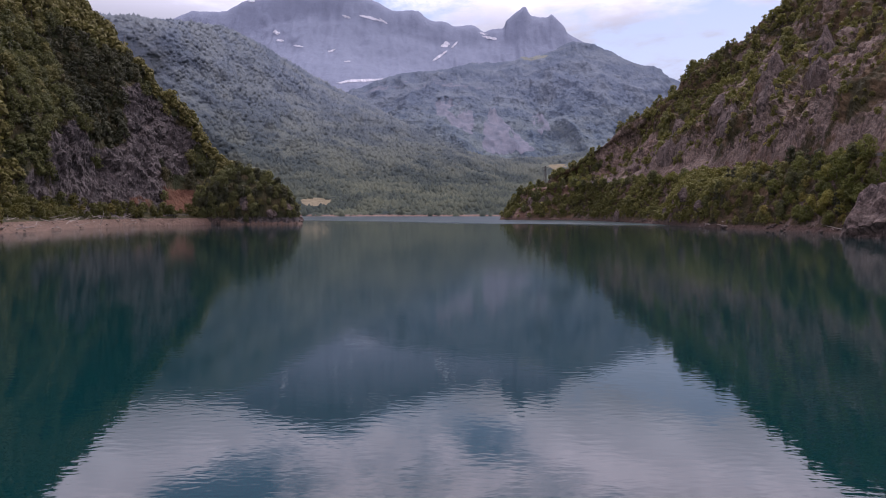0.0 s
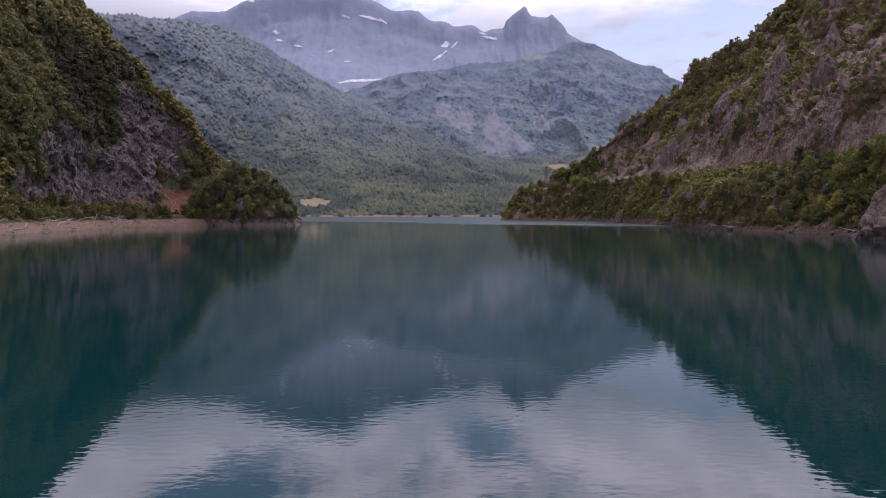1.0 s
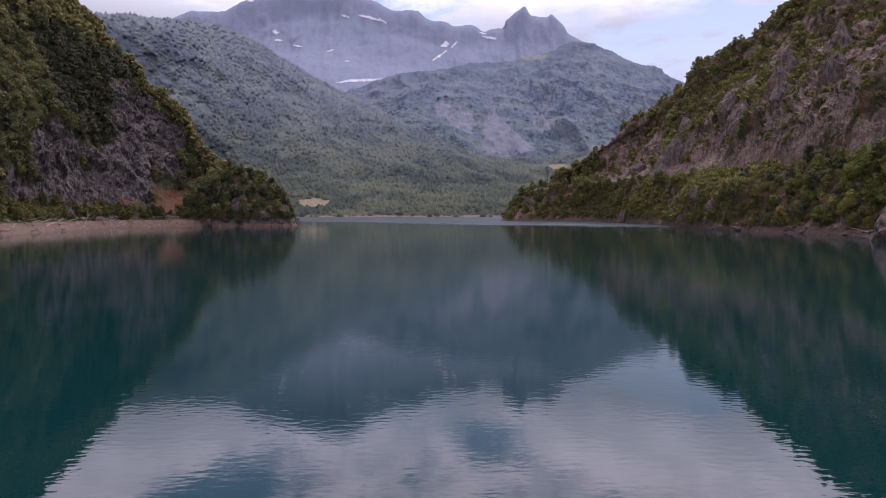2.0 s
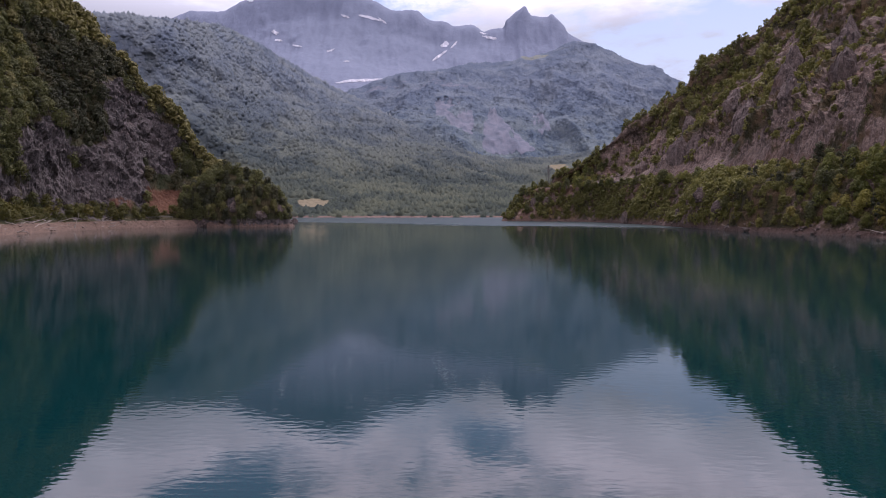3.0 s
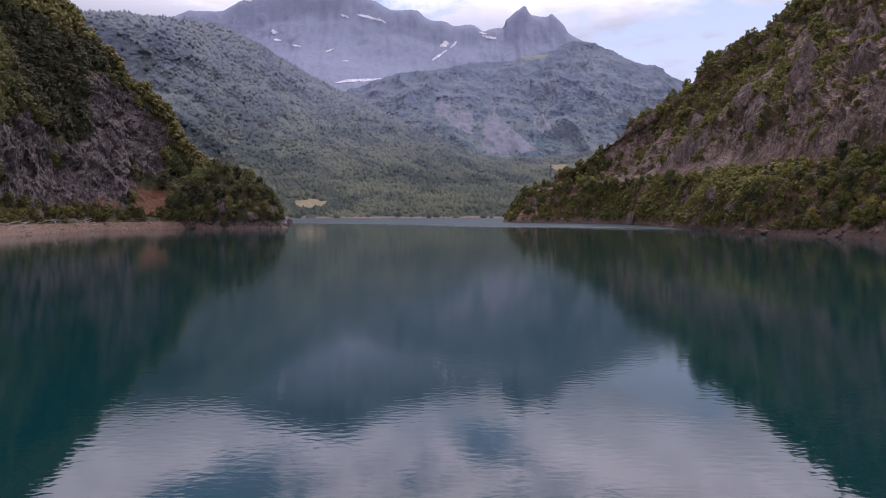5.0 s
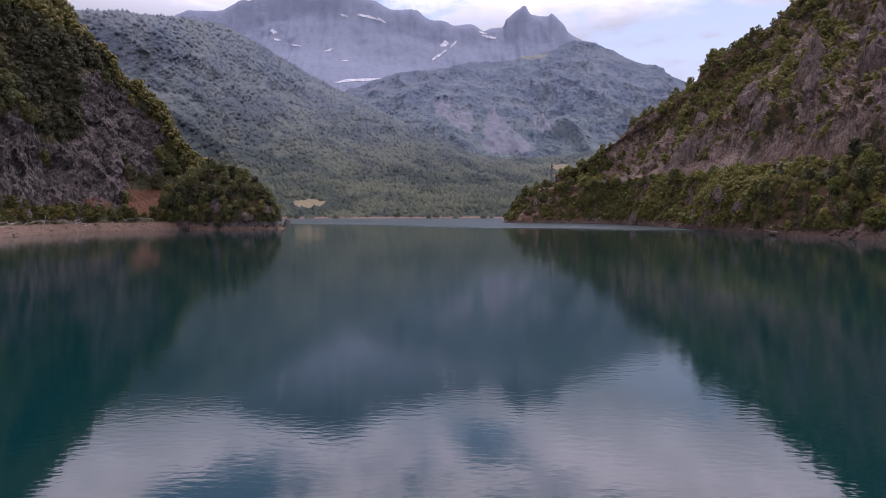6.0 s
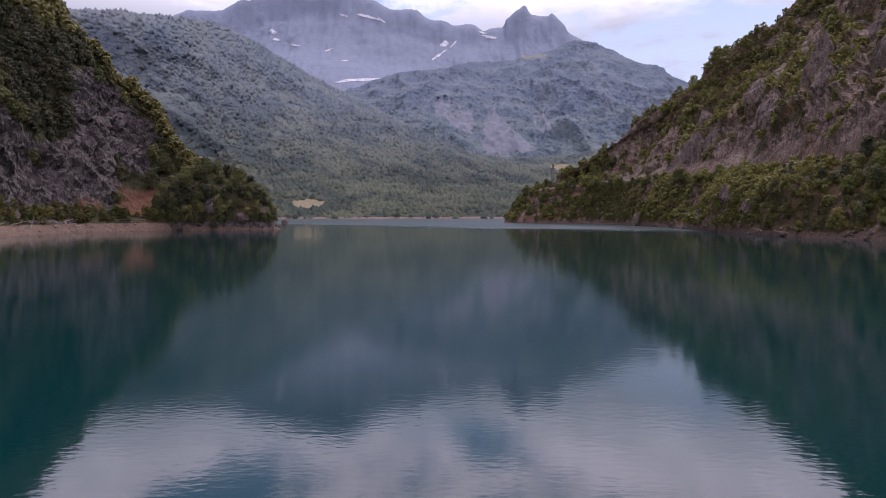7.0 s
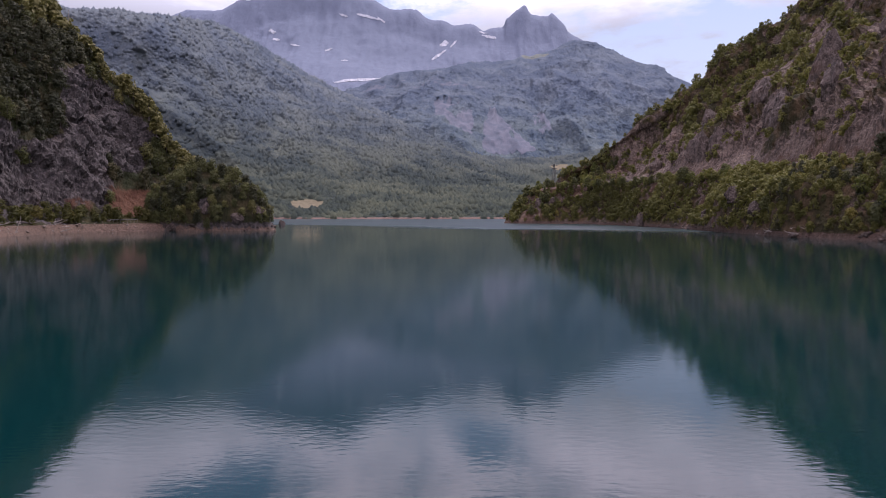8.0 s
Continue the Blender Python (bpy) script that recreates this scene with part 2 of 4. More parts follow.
def water_look(n):
    where = n("ShaderNodeNewGeometry").outputs["Position"]
    xyz = n("ShaderNodeSeparateXYZ", {0: where})
    lie = n("ShaderNodeCombineXYZ", {0: n.math("MULTIPLY", xyz.outputs[0], 0.46), 1: xyz.outputs[1], 2: 0.0}).outputs[0]
    swell = n.noise(lie, 0.3, 2.0, 0.5, 0.2)
    ripple = n.noise(lie, 3.6, 1.8, 0.45, 0.25)
    fine = n.noise(lie, 9.0, 2.0, 0.5, 0.2)
    # a breeze ruffles the open water towards the far end, and cat's-paws drift over the rest
    drift = n.math("MULTIPLY", n.noise(n.vec("MULTIPLY", where, (0.3, 1.0, 1.0)), 0.012, 4.0), 130.0)
    breeze = n.step(n.math("ADD", n.math("ADD", xyz.outputs[1], n.math("MULTIPLY", xyz.outputs[0], 0.8)), drift), 430.0, 510.0)
    paws = n.step(n.noise(n.vec("MULTIPLY", where, (0.4, 1.0, 1.0)), 0.02, 4.0), 0.52, 0.7)
    height = n.math("ADD", n.math("MULTIPLY", swell, 0.010), n.math("MULTIPLY", ripple, n.math("ADD", 0.0075, n.math("MULTIPLY", paws, 0.005))))
    # the glassy water gives way to a slight ruffle away from the start
    ruffle = n.math("ADD", n.math("MULTIPLY", n.step(xyz.outputs[1], 30.0, 90.0), 0.04), n.math("MULTIPLY", paws, 0.02))
    height = n.math("ADD", height, n.math("MULTIPLY", fine, n.math("MULTIPLY", n.step(xyz.outputs[1], 35.0, 85.0), 0.0026)))
    rough = n.math("ADD", n.math("ADD", 0.016, ruffle), n.math("MULTIPLY", breeze, 0.24))
    depth = n.mix(n.noise(where, 0.01, 3.0), rgb(0.0003, 0.0178, 0.0196), rgb(0.0012, 0.0235, 0.0242))
    bump = n("ShaderNodeBump", {"Height": height, "Strength": 1.0, "Distance": WAVES}).outputs[0]
    return n("ShaderNodeBsdfPrincipled", {"Base Color": depth, "Roughness": rough, "IOR": 1.4, "Normal": bump}).outputs[0]


WAVES = 0.5
# woods low down, woods blued to imitate haze (dark and light), and the heights between which one gives way to the other
HAZED_WOODS = ((0.03, 0.041, 0.04), (0.1, 0.108, 0.07)), ((0.118, 0.144, 0.182), (0.172, 0.192, 0.194)), -10.0, 450.0
# the middle mountain's woods, with haze painted in as bluer, paler greens
HAZED_HIGH_WOODS = ((0.074, 0.1, 0.134), (0.148, 0.174, 0.168)), ((0.096, 0.12, 0.163), (0.158, 0.182, 0.208)), 180.0, 520.0
M = {
    "water": material("lake_water", water_look),
    "bed": material("lake_bed", stone_look((0.10, 0.12, 0.10), (0.2, 0.2, 0.16), 0.1)),
    "near_ground": material("limestone_slope", ground_look((0.118, 0.1, 0.092), (0.03, 0.026, 0.024), (0.026, 0.03, 0.01), (0.062, 0.05, 0.021), (0.13, 0.062, 0.035), gravel=(0.185, 0.125, 0.09), flecks=0.6, relief=0.9, warm=0.75)),
    "east_ground": material("brown_limestone_slope", ground_look((0.212, 0.158, 0.124), (0.054, 0.039, 0.031), (0.036, 0.032, 0.012), (0.1, 0.066, 0.034), (0.12, 0.072, 0.046), gravel=(0.12, 0.08, 0.06), flecks=0.5, relief=1.1, warm=0.7)),
    "wood_ground": material("haze_tinted_wooded_slope", far_ground_look(*HAZED_WOODS, (0.28, 0.26, 0.285), (0.22, 0.21, 0.235), (0.195, 0.168, 0.108), 7.0, even=0.72, floor=0.3)),
    # the rock here is blued like the woods, haze put into its colour
    "mountain_ground": material("haze_tinted_mountain_slope", far_ground_look(*HAZED_HIGH_WOODS, (0.166, 0.17, 0.2), (0.122, 0.134, 0.163), (0.19, 0.2, 0.165), 9.0, size=14.0, even=0.68, floor=0.28)),
    # limestone and turf of the massif, blue-grey haze painted into both
    "peak_ground": material("haze_tinted_limestone", far_ground_look(((0.13, 0.15, 0.188), (0.15, 0.172, 0.205)), ((0.15, 0.172, 0.215), (0.168, 0.19, 0.235)), 400.0, 800.0, (0.192, 0.216, 0.276), (0.178, 0.201, 0.26), (0.3, 0.3, 0.2), 12.0, size=20.0, even=0.45)),
    "leaf": material("broadleaf_foliage", leaf_look((0.033, 0.039, 0.014), (0.137, 0.14, 0.046), 0.24)),
    "leaf_light": material("shrub_foliage", leaf_look((0.045, 0.051, 0.015), (0.212, 0.198, 0.052))),
    "leaf_fresh": material("fresh_foliage", leaf_look((0.042, 0.052, 0.013), (0.2, 0.205, 0.045))),
    "leaf_willow": material("willow_foliage", leaf_look((0.038, 0.041, 0.011), (0.118, 0.112, 0.027))),
    # dark green of pines, also painted on trees that stand in shade
    "leaf_dark": material("pine_and_shade_foliage", leaf_look((0.03, 0.034, 0.019), (0.078, 0.078, 0.036), 0.2)),
    "leaf_far": material("haze_tinted_wood_foliage", far_leaf_look(*HAZED_WOODS)),
    "leaf_mountain": material("haze_tinted_mountain_foliage", far_leaf_look(*HAZED_HIGH_WOODS)),
    "bark": material("bark", bark_look((0.07, 0.055, 0.045), (0.17, 0.14, 0.12))),
    "drift": material("bleached_wood", bark_look((0.22, 0.18, 0.15), (0.45, 0.40, 0.35))),
    "rock": material("shore_rock", ground_look((0.165, 0.128, 0.107), (0.045, 0.034, 0.029), (0.04, 0.04, 0.017), (0.07, 0.06, 0.03), (0.1, 0.07, 0.05), 0.7, flecks=0.4)),
    "bank_stone": material("pale_stone", stone_look((0.10, 0.082, 0.068), (0.22, 0.165, 0.135))),
    "road": material("worn_asphalt", stone_look((0.10, 0.095, 0.09), (0.19, 0.18, 0.165), 0.5)),
    "verge": material("pale_verge", stone_look((0.28, 0.23, 0.19), (0.42, 0.36, 0.30), 1.5)),
    "steel": material("galvanised_steel", stone_look((0.1, 0.098, 0.09), (0.17, 0.165, 0.15), 2.0)),
    "snow": material("old_snow", stone_look((0.42, 0.42, 0.45), (0.56, 0.56, 0.59), 0.02)),
}

# ---- tools for shapes ----
rng = np.random.default_rng(7)


def lattice(p, seed):
    """A smooth random value from 0 to 1 at each point."""
    cell = np.floor(p).astype(np.int64)
    f = p - cell
    f = f * f * (3 - 2 * f)
    total = np.zeros(len(p))
    for dx in (0, 1):
        for dy in (0, 1):
            for dz in (0, 1):
                h = (cell[:, 0] + dx) * 374761393 + (cell[:, 1] + dy) * 668265263 + (cell[:, 2] + dz) * 2147483647 + seed * 974711
                h = (h ^ (h >> 13)) * 1274126177
                h = ((h ^ (h >> 16)) & 0xFFFF) / 65535.0
                w = (f[:, 0] if dx else 1 - f[:, 0]) * (f[:, 1] if dy else 1 - f[:, 1]) * (f[:, 2] if dz else 1 - f[:, 2])
                total += w * h
    return total


def fbm(p, size, octaves=5, gain=0.5, seed=0):
    """Layered noise, from -1 to 1; size is that of the largest lumps in metres."""
    p = np.asarray(p, float) / size
    total, weight, amp = np.zeros(len(p)), 0.0, 1.0
    for k in range(octaves):
        total += amp * (lattice(p + 17.3 * k, seed + k) * 2 - 1)
        weight += amp
        amp *= gain
        p = p * 2.03
    return total / weight * 1.6


def ridged(p, size, octaves=5, gain=0.5, seed=0):
    """Layered noise with sharp crests, from 0 to 1."""
    p = np.asarray(p, float) / size
    total, weight, amp = np.zeros(len(p)), 0.0, 1.0
    for k in range(octaves):
        total += amp * (1 - np.abs(lattice(p + 11.7 * k, seed + k) * 2 - 1)) ** 2
        weight += amp
        amp *= gain
        p = p * 2.07
    return total / weight


def blocks(p, size, seed, warp=0.55):
    """A value from -0.5 to 0.5 for each broken block of rock."""
    p = np.asarray(p, float) / np.array(size, float)
    p = p + np.column_stack([fbm(p + 9, 2.2, 3, 0.5, seed + k) for k in range(3)]) * warp
    c = np.floor(p).astype(np.int64)
    h = c[:, 0] * 73856093 ^ c[:, 1] * 19349663 ^ c[:, 2] * 83492791 ^ seed * 2654435
    h = (h ^ (h >> 11)) * 1274126177
    return ((h ^ (h >> 15)) & 0xFFFF) / 65535.0 - 0.5


def spline(points, at):
    """Rows of points met by a smooth curve, at the parameters given (0 to rows - 1)."""
    points = np.asarray(points, float)
    k = np.clip(np.floor(at).astype(int), 0, len(points) - 2)
    f = (at - k).reshape((-1,) + (1,) * (points.ndim - 1))
    a, b, c, d = (points[np.clip(k + i, 0, len(points) - 1)] for i in (-1, 0, 1, 2))
    smooth = 0.5 * (2 * b + (c - a) * f + (2 * a - 5 * b + 4 * c - d) * f ** 2 + (3 * b - a - 3 * c + d) * f ** 3)
    return smooth * 0.7 + (b + (c - b) * f) * 0.3


def even(points, count, fine=None):
    """Parameters that go along rows of points at even lengths."""
    steps = np.linalg.norm(np.diff(points, axis=0), axis=-1)
    steps = steps.reshape(len(steps), -1).mean(1)
    if fine is not None:
        steps = steps * np.array(fine)
    length = np.concatenate([[0], np.cumsum(steps)])
    return np.interp(np.linspace(0, length[-1], count), length, np.arange(len(points)))


def mesh_of(name, verts, faces, materials, smooth=False, slots=None):
    me = bpy.data.meshes.new(name)
    verts, faces = np.asarray(verts, np.float32), np.asarray(faces, np.int32)
    me.vertices.add(len(verts))
    me.vertices.foreach_set("co", verts.ravel())
    me.loops.add(faces.size)
    me.loops.foreach_set("vertex_index", faces.ravel())
    me.polygons.add(len(faces))
    me.polygons.foreach_set("loop_start", np.arange(len(faces), dtype=np.int32) * faces.shape[1])
    me.polygons.foreach_set("use_smooth", np.full(len(faces), smooth))
    for m in materials:
        me.materials.append(M[m])
    if slots is not None:
        me.polygons.foreach_set("material_index", np.asarray(slots, np.int32))
    me.update(calc_edges=True)
    me.validate()
    return me


def grid_faces(nu, nv):
    i = np.arange(nu * nv).reshape(nu, nv)
    return np.stack([i[:-1, :-1], i[1:, :-1], i[1:, 1:], i[:-1, 1:]], -1).reshape(-1, 4)


def normals_of(g):
    du, dv = np.gradient(g, axis=0), np.gradient(g, axis=1)
    n = np.cross(du, dv)
    return n / np.maximum(np.linalg.norm(n, axis=-1, keepdims=True), 1e-9)


class Land:
    """A stretch of ground lofted through cross-sections, each a row of places from the water up and over the crest."""

    def __init__(self, sections, nu, nv, fine=None):
        s = np.array(sections, float)
        self.u, self.v = even(s, nu, fine), even(s.transpose(1, 0, 2), nv)
        self.g = spline(spline(s, self.u).transpose(1, 0, 2), self.v).transpose(1, 0, 2)
        self.nu, self.nv = nu, nv
        self.marks = {}

    def along(self, values):
        """One value a place of the section, carried smoothly over the land."""
        return np.broadcast_to(np.interp(self.v, np.arange(len(values)), values), (self.nu, self.nv))

    def shift(self, amount):
        n = normals_of(self.g)
        self.g = self.g + n * amount[..., None]

    def flat(self):
        return self.g.reshape(-1, 3)

    def build(self, name, look_, label, category, smooth=True):
        f, p = grid_faces(self.nu, self.nv), self.flat()
        long = np.linalg.norm(p[f[:, 0]] - p[f[:, 2]], axis=1) > np.linalg.norm(p[f[:, 1]] - p[f[:, 3]], axis=1)
        f = np.where(long[:, None], np.roll(f, -1, axis=1), f)
        f = np.concatenate([f[:, [0, 1, 2]], f[:, [0, 2, 3]]])
        me = mesh_of(name, p, f, [look_], smooth)
        for key, value in self.marks.items():
            me.attributes.new(key, "FLOAT", "POINT").data.foreach_set("value", np.asarray(value, np.float32).ravel())
        return tagged(new(name, me), label, category, kind="structure")

    def scatter(self, count, density, apart, seed):
        """Places on the land, at least so far apart, thicker where the density (0 to 1) is high: points and normals."""
        r = np.random.default_rng(seed)
        f = grid_faces(self.nu, self.nv)
        q = self.flat()[f]
        area = np.linalg.norm(np.cross(q[:, 2] - q[:, 0], q[:, 3] - q[:, 1]), axis=1) * 0.5
        weight = area * np.asarray(density).ravel()[f].mean(1)
        pick = r.choice(len(f), count * 3, p=weight / weight.sum())
        a, b = r.random((len(pick), 1)), r.random((len(pick), 1))
        q = q[pick]
        place = (q[:, 0] * (1 - a) + q[:, 1] * a) * (1 - b) + (q[:, 3] * (1 - a) + q[:, 2] * a) * b
        kept, cells = [], {}
        for i, p in enumerate(place):
            c = tuple((p / apart).astype(int))
            near = [o for dx in (-1, 0, 1) for dy in (-1, 0, 1) for dz in (-1, 0, 1) for o in cells.get((c[0] + dx, c[1] + dy, c[2] + dz), ())]
            if all((p[0] - o[0]) ** 2 + (p[1] - o[1]) ** 2 + (p[2] - o[2]) ** 2 > apart * apart for o in near):
                cells.setdefault(c, []).append(p)
                kept.append(i)
                if len(kept) == count:
                    break
        n = np.cross(q[kept, 2] - q[kept, 0], q[kept, 3] - q[kept, 1])
        self.lean = n / np.linalg.norm(n, axis=1, keepdims=True) * np.sign(n[:, 2:3] + 1e-9)
        return place[kept]


def bump_at(p, centre, size):
    """1 at the centre, falling off to 0 at about the size (x, y, z)."""
    d = (p - np.array(centre, float)) / np.array(size, float)
    return np.exp(-(d ** 2).sum(-1) * 1.4)


def part(name, me, parent, label=""):
    ob = new(name, me)
    ob.parent = parent
    return tagged(ob, label)


def tube(path, radii, sides=6):
    """A tapered tube along a path: verts and quads."""
    path = np.asarray(path, float)
    tang = np.gradient(path, axis=0)
    tang /= np.maximum(np.linalg.norm(tang, axis=1, keepdims=True), 1e-9)
    side = np.cross(tang, [0.31, 0.23, 0.92])
    bad = np.linalg.norm(side, axis=1) < 0.2
    side[bad] = np.cross(tang[bad], [1.0, 0.0, 0.0])
    side /= np.linalg.norm(side, axis=1, keepdims=True)
    other = np.cross(tang, side)
    turn = np.linspace(0, 2 * math.pi, sides, endpoint=False)
    v = path[:, None] + np.asarray(radii)[:, None, None] * (np.cos(turn)[None, :, None] * side[:, None] + np.sin(turn)[None, :, None] * other[:, None])
    i = np.arange(len(path) * sides).reshape(len(path), sides)
    j = np.roll(i, -1, axis=1)
    f = np.stack([i[:-1], j[:-1], j[1:], i[1:]], -1).reshape(-1, 4)
    return v.reshape(-1, 3), f


def join(pieces):
    verts, faces, at = [], [], 0
    for v, f in pieces:
        verts.append(v)
        faces.append(np.asarray(f) + at)
        at += len(v)
    return np.concatenate(verts), np.concatenate(faces)


# ---- the lay of the land ----
# the western mountainside: water, bank, foot, lower face, upper face, crest, far side
west = Land([
    [(-148, -620, -2), (-156, -620, 4), (-176, -620, 9), (-196, -615, 45), (-228, -610, 95), (-310, -600, 200), (-440, -590, 190)],
    [(-148, 60, -2), (-156, 60, 4), (-176, 62, 9), (-196, 72, 45), (-226, 82, 95), (-300, 105, 200), (-430, 140, 190)],
    [(-148, 160, -2), (-157, 163, 4), (-176, 175, 9), (-194, 185, 45), (-224, 195, 95), (-300, 230, 205), (-430, 270, 195)],
    [(-151, 210, -2), (-162, 216, 4), (-184, 262, 9), (-195, 283, 48), (-217, 305, 95), (-285, 372, 190), (-420, 430, 180)],
    [(-158, 262, -2), (-167, 269, 4), (-180, 300, 10), (-189, 314, 44), (-199, 348, 85), (-240, 400, 142), (-360, 480, 130)],
    [(-162, 290, -2), (-167, 298, 4), (-173, 318, 10), (-182, 332, 45), (-192, 362, 86), (-220, 402, 122), (-330, 480, 110)],
    [(-163, 308, -2), (-166, 316, 4), (-168, 334, 10), (-176, 352, 45), (-185, 374, 80), (-203, 408, 99), (-300, 480, 80)],
    [(-160, 330, -2), (-160, 338, 4), (-156, 362, 12), (-165, 384, 38), (-173, 400, 58), (-181, 416, 73), (-260, 490, 40)],
    [(-148, 342, -2), (-148, 348, 4), (-141, 375, 15), (-148, 387, 26), (-153, 398, 35), (-157, 414, 45), (-220, 480, 10)],
    [(-128, 350, -2), (-128, 356, 3), (-125, 380, 9), (-126, 392, 15), (-128, 402, 19), (-131, 415, 22), (-160, 470, -3)],
    [(-95, 374, -3), (-95, 378, 1), (-96, 390, 3), (-97, 398, 4), (-98, 405, 3), (-100, 414, 1), (-110, 450, -4)],
], 500, 300, (0.03, 0.3, 1, 1, 1, 1, 1, 1, 1, 1))
p = west.flat()
lift = west.along([0.05, 0.25, 0.6, 1.0, 1.0, 0.8, 0.5])
cliff = (bump_at(p, (-178, 366, 62), (26, 30, 34)) * 1.1 + bump_at(p, (-170, 346, 30), (20, 26, 24)) + bump_at(p, (-184, 318, 24), (16, 18, 22)) * 1.1
         + bump_at(p, (-178, 328, 28), (20, 34, 22)) * 0.8 + bump_at(p, (-184, 276, 16), (12, 12, 12)) + 0.7 * bump_at(p, (-150, 380, 27), (10, 14, 9)) + bump_at(p, (-172, 390, 50), (14, 20, 28)) * 1.3 + bump_at(p, (-178, 384, 74), (12, 16, 16)) + bump_at(p, (-186, 304, 24), (14, 16, 16))).reshape(west.nu, west.nv)
gully = bump_at(p, (-200, 340, 75), (26, 17, 60)).reshape(cliff.shape)
cliff = cliff * (1 - 0.95 * bump_at(p, (-163, 374, 26), (9, 12, 7)).reshape(cliff.shape)) * (1 - 0.9 * gully) * (1 - 0.8 * bump_at(p, (-199, 348, 78), (14, 14, 30)).reshape(cliff.shape)) * (1 - 0.85 * bump_at(p, (-187, 336, 48), (10, 11, 17)).reshape(cliff.shape))
tall = p * np.array([1, 1, 0.4])
ragged = fbm(p * np.array([1, 1, 0.6]), 18, 5, 0.6, 2).reshape(cliff.shape)
cliff = np.clip((cliff + ragged * 0.75 * (cliff > 0.12) - 0.22) * 1.7, 0, 1) * np.clip((4.75 - west.v) * 2.2, 0, 1)
rough = fbm(p, 42, 5, 0.5, 3).reshape(cliff.shape) * 7 + (ridged(tall, 17, 4, 0.5, 5).reshape(cliff.shape) - 0.5) * (2.5 + 5.0 * cliff)
rough += (ridged(tall, 7.0, 4, 0.55, 8).reshape(cliff.shape) - 0.5) * (0.8 + 1.2 * cliff)
# slabs that lean a little and break along straight joints
slab = p @ np.array(Euler((0.22, 0.3, 0.6)).to_matrix())
rough += (blocks(slab, (8, 8, 19), 4, 0.2) * 4.0 + blocks(slab, (3.4, 3.4, 10), 7, 0.15) * 2.6 + blocks(slab, (1.6, 1.6, 3.2), 6, 0.15) * 1.2).reshape(cliff.shape) * (0.15 + cliff)
west.shift(-(rough + gully * 10 - bump_at(p, (-197, 290, 50), (25, 26, 40)).reshape(cliff.shape) * 6) * lift * 0.9)
p = west.flat()
z = p[:, 2].reshape(cliff.shape)
scar = np.clip(bump_at(p, (-153, 366, 17), (14, 18, 12)) * 1.7, 0, 1).reshape(cliff.shape)
west.marks = {"cover": np.clip(1.05 - cliff * 1.2, 0, 1), "earth": np.maximum(scar, 0.6 * bump_at(p, (-168, 335, 13), (9, 34, 7)).reshape(cliff.shape)), "shore": np.clip((4.6 - z) / 1.6, 0, 1)}
west.build("hillside_west", "near_ground", "steep limestone mountainside with grey cliffs, woods and a gravel bank", "mountainside", False)

# the eastern mountainside: water, bank, lower slope, road's outer and inner edge, lower and upper face, crest, far side
east = Land([
    [(118, -620, -2), (124, -620, 2.5), (138, -620, 14), (154, -620, 27), (161, -620, 27), (182, -618, 60), (235, -610, 110), (335, -590, 195), (470, -570, 185)],
    [(118, 60, -2), (124, 60, 2.5), (138, 60, 14), (154, 60, 27), (161, 61, 27), (182, 65, 60), (235, 78, 110), (335, 110, 195), (470, 140, 185)],
    [(118, 150, -2), (124, 151, 2.5), (137, 154, 14), (153, 158, 27), (160, 161, 27), (178, 175, 60), (230, 200, 110), (335, 250, 195), (470, 290, 185)],
    [(134, 212, -2), (138, 215, 2.5), (143, 218, 14), (150, 213, 27.5), (156, 217, 27.5), (170, 255, 58), (222, 300, 105), (330, 370, 195), (460, 420, 185)],
    [(124, 266, -2), (127, 273, 2.5), (134, 279, 14), (149, 282, 28), (155, 286, 28), (171, 320, 58), (226, 388, 107), (302, 455, 188), (430, 520, 170)],
    [(126, 335, -2), (127, 342, 2.5), (134, 349, 14), (146, 356, 29), (152, 361, 29), (176, 406, 65), (222, 450, 114), (264, 502, 163), (400, 580, 140)],
    [(128, 410, -2), (129, 417, 2.5), (134, 425, 14), (142, 434, 30), (148, 440, 30), (165, 482, 60), (190, 502, 90), (218, 526, 126), (350, 620, 100)],
    [(122, 470, -2), (122, 477, 2.5), (125, 487, 14), (131, 498, 31), (136, 504, 31), (144, 526, 50), (156, 541, 67), (173, 556, 91), (290, 650, 60)],
    [(107, 515, -2), (107, 521, 2.5), (108, 531, 16), (112, 541, 31), (117, 547, 31), (120, 557, 38), (125, 567, 47), (134, 579, 60), (230, 680, 25)],
    [(66, 545, -2), (67, 550, 3), (71, 556, 14), (78, 564, 26), (88, 573, 31), (99, 586, 34), (107, 592, 38), (115, 602, 45), (150, 690, -3)],
    [(51, 556, -3), (53, 562, 1.5), (57, 572, 7), (64, 586, 16), (74, 598, 22), (86, 612, 24), (95, 622, 24), (105, 634, 20), (120, 695, -4)],
], 500, 300, (0.03, 0.3, 1, 1, 1, 1, 1, 1, 1, 1))
p = east.flat()
lift = east.along([0.05, 0.25, 0.7, 0.06, 0.06, 0.85, 1.0, 1.0, 0.6])
tall = p * np.array([1, 1, 0.5])
barren = np.clip(bump_at(p, (172, 330, 55), (30, 120, 26)) + bump_at(p, (225, 330, 100), (50, 90, 40)) + 0.5 * bump_at(p, (165, 440, 48), (18, 50, 14))
                 + 0.3 * bump_at(p, (150, 500, 42), (16, 40, 12)) + 0.25 * bump_at(p, (127, 300, 8), (14, 90, 8)), 0, 1).reshape(east.nu, east.nv)
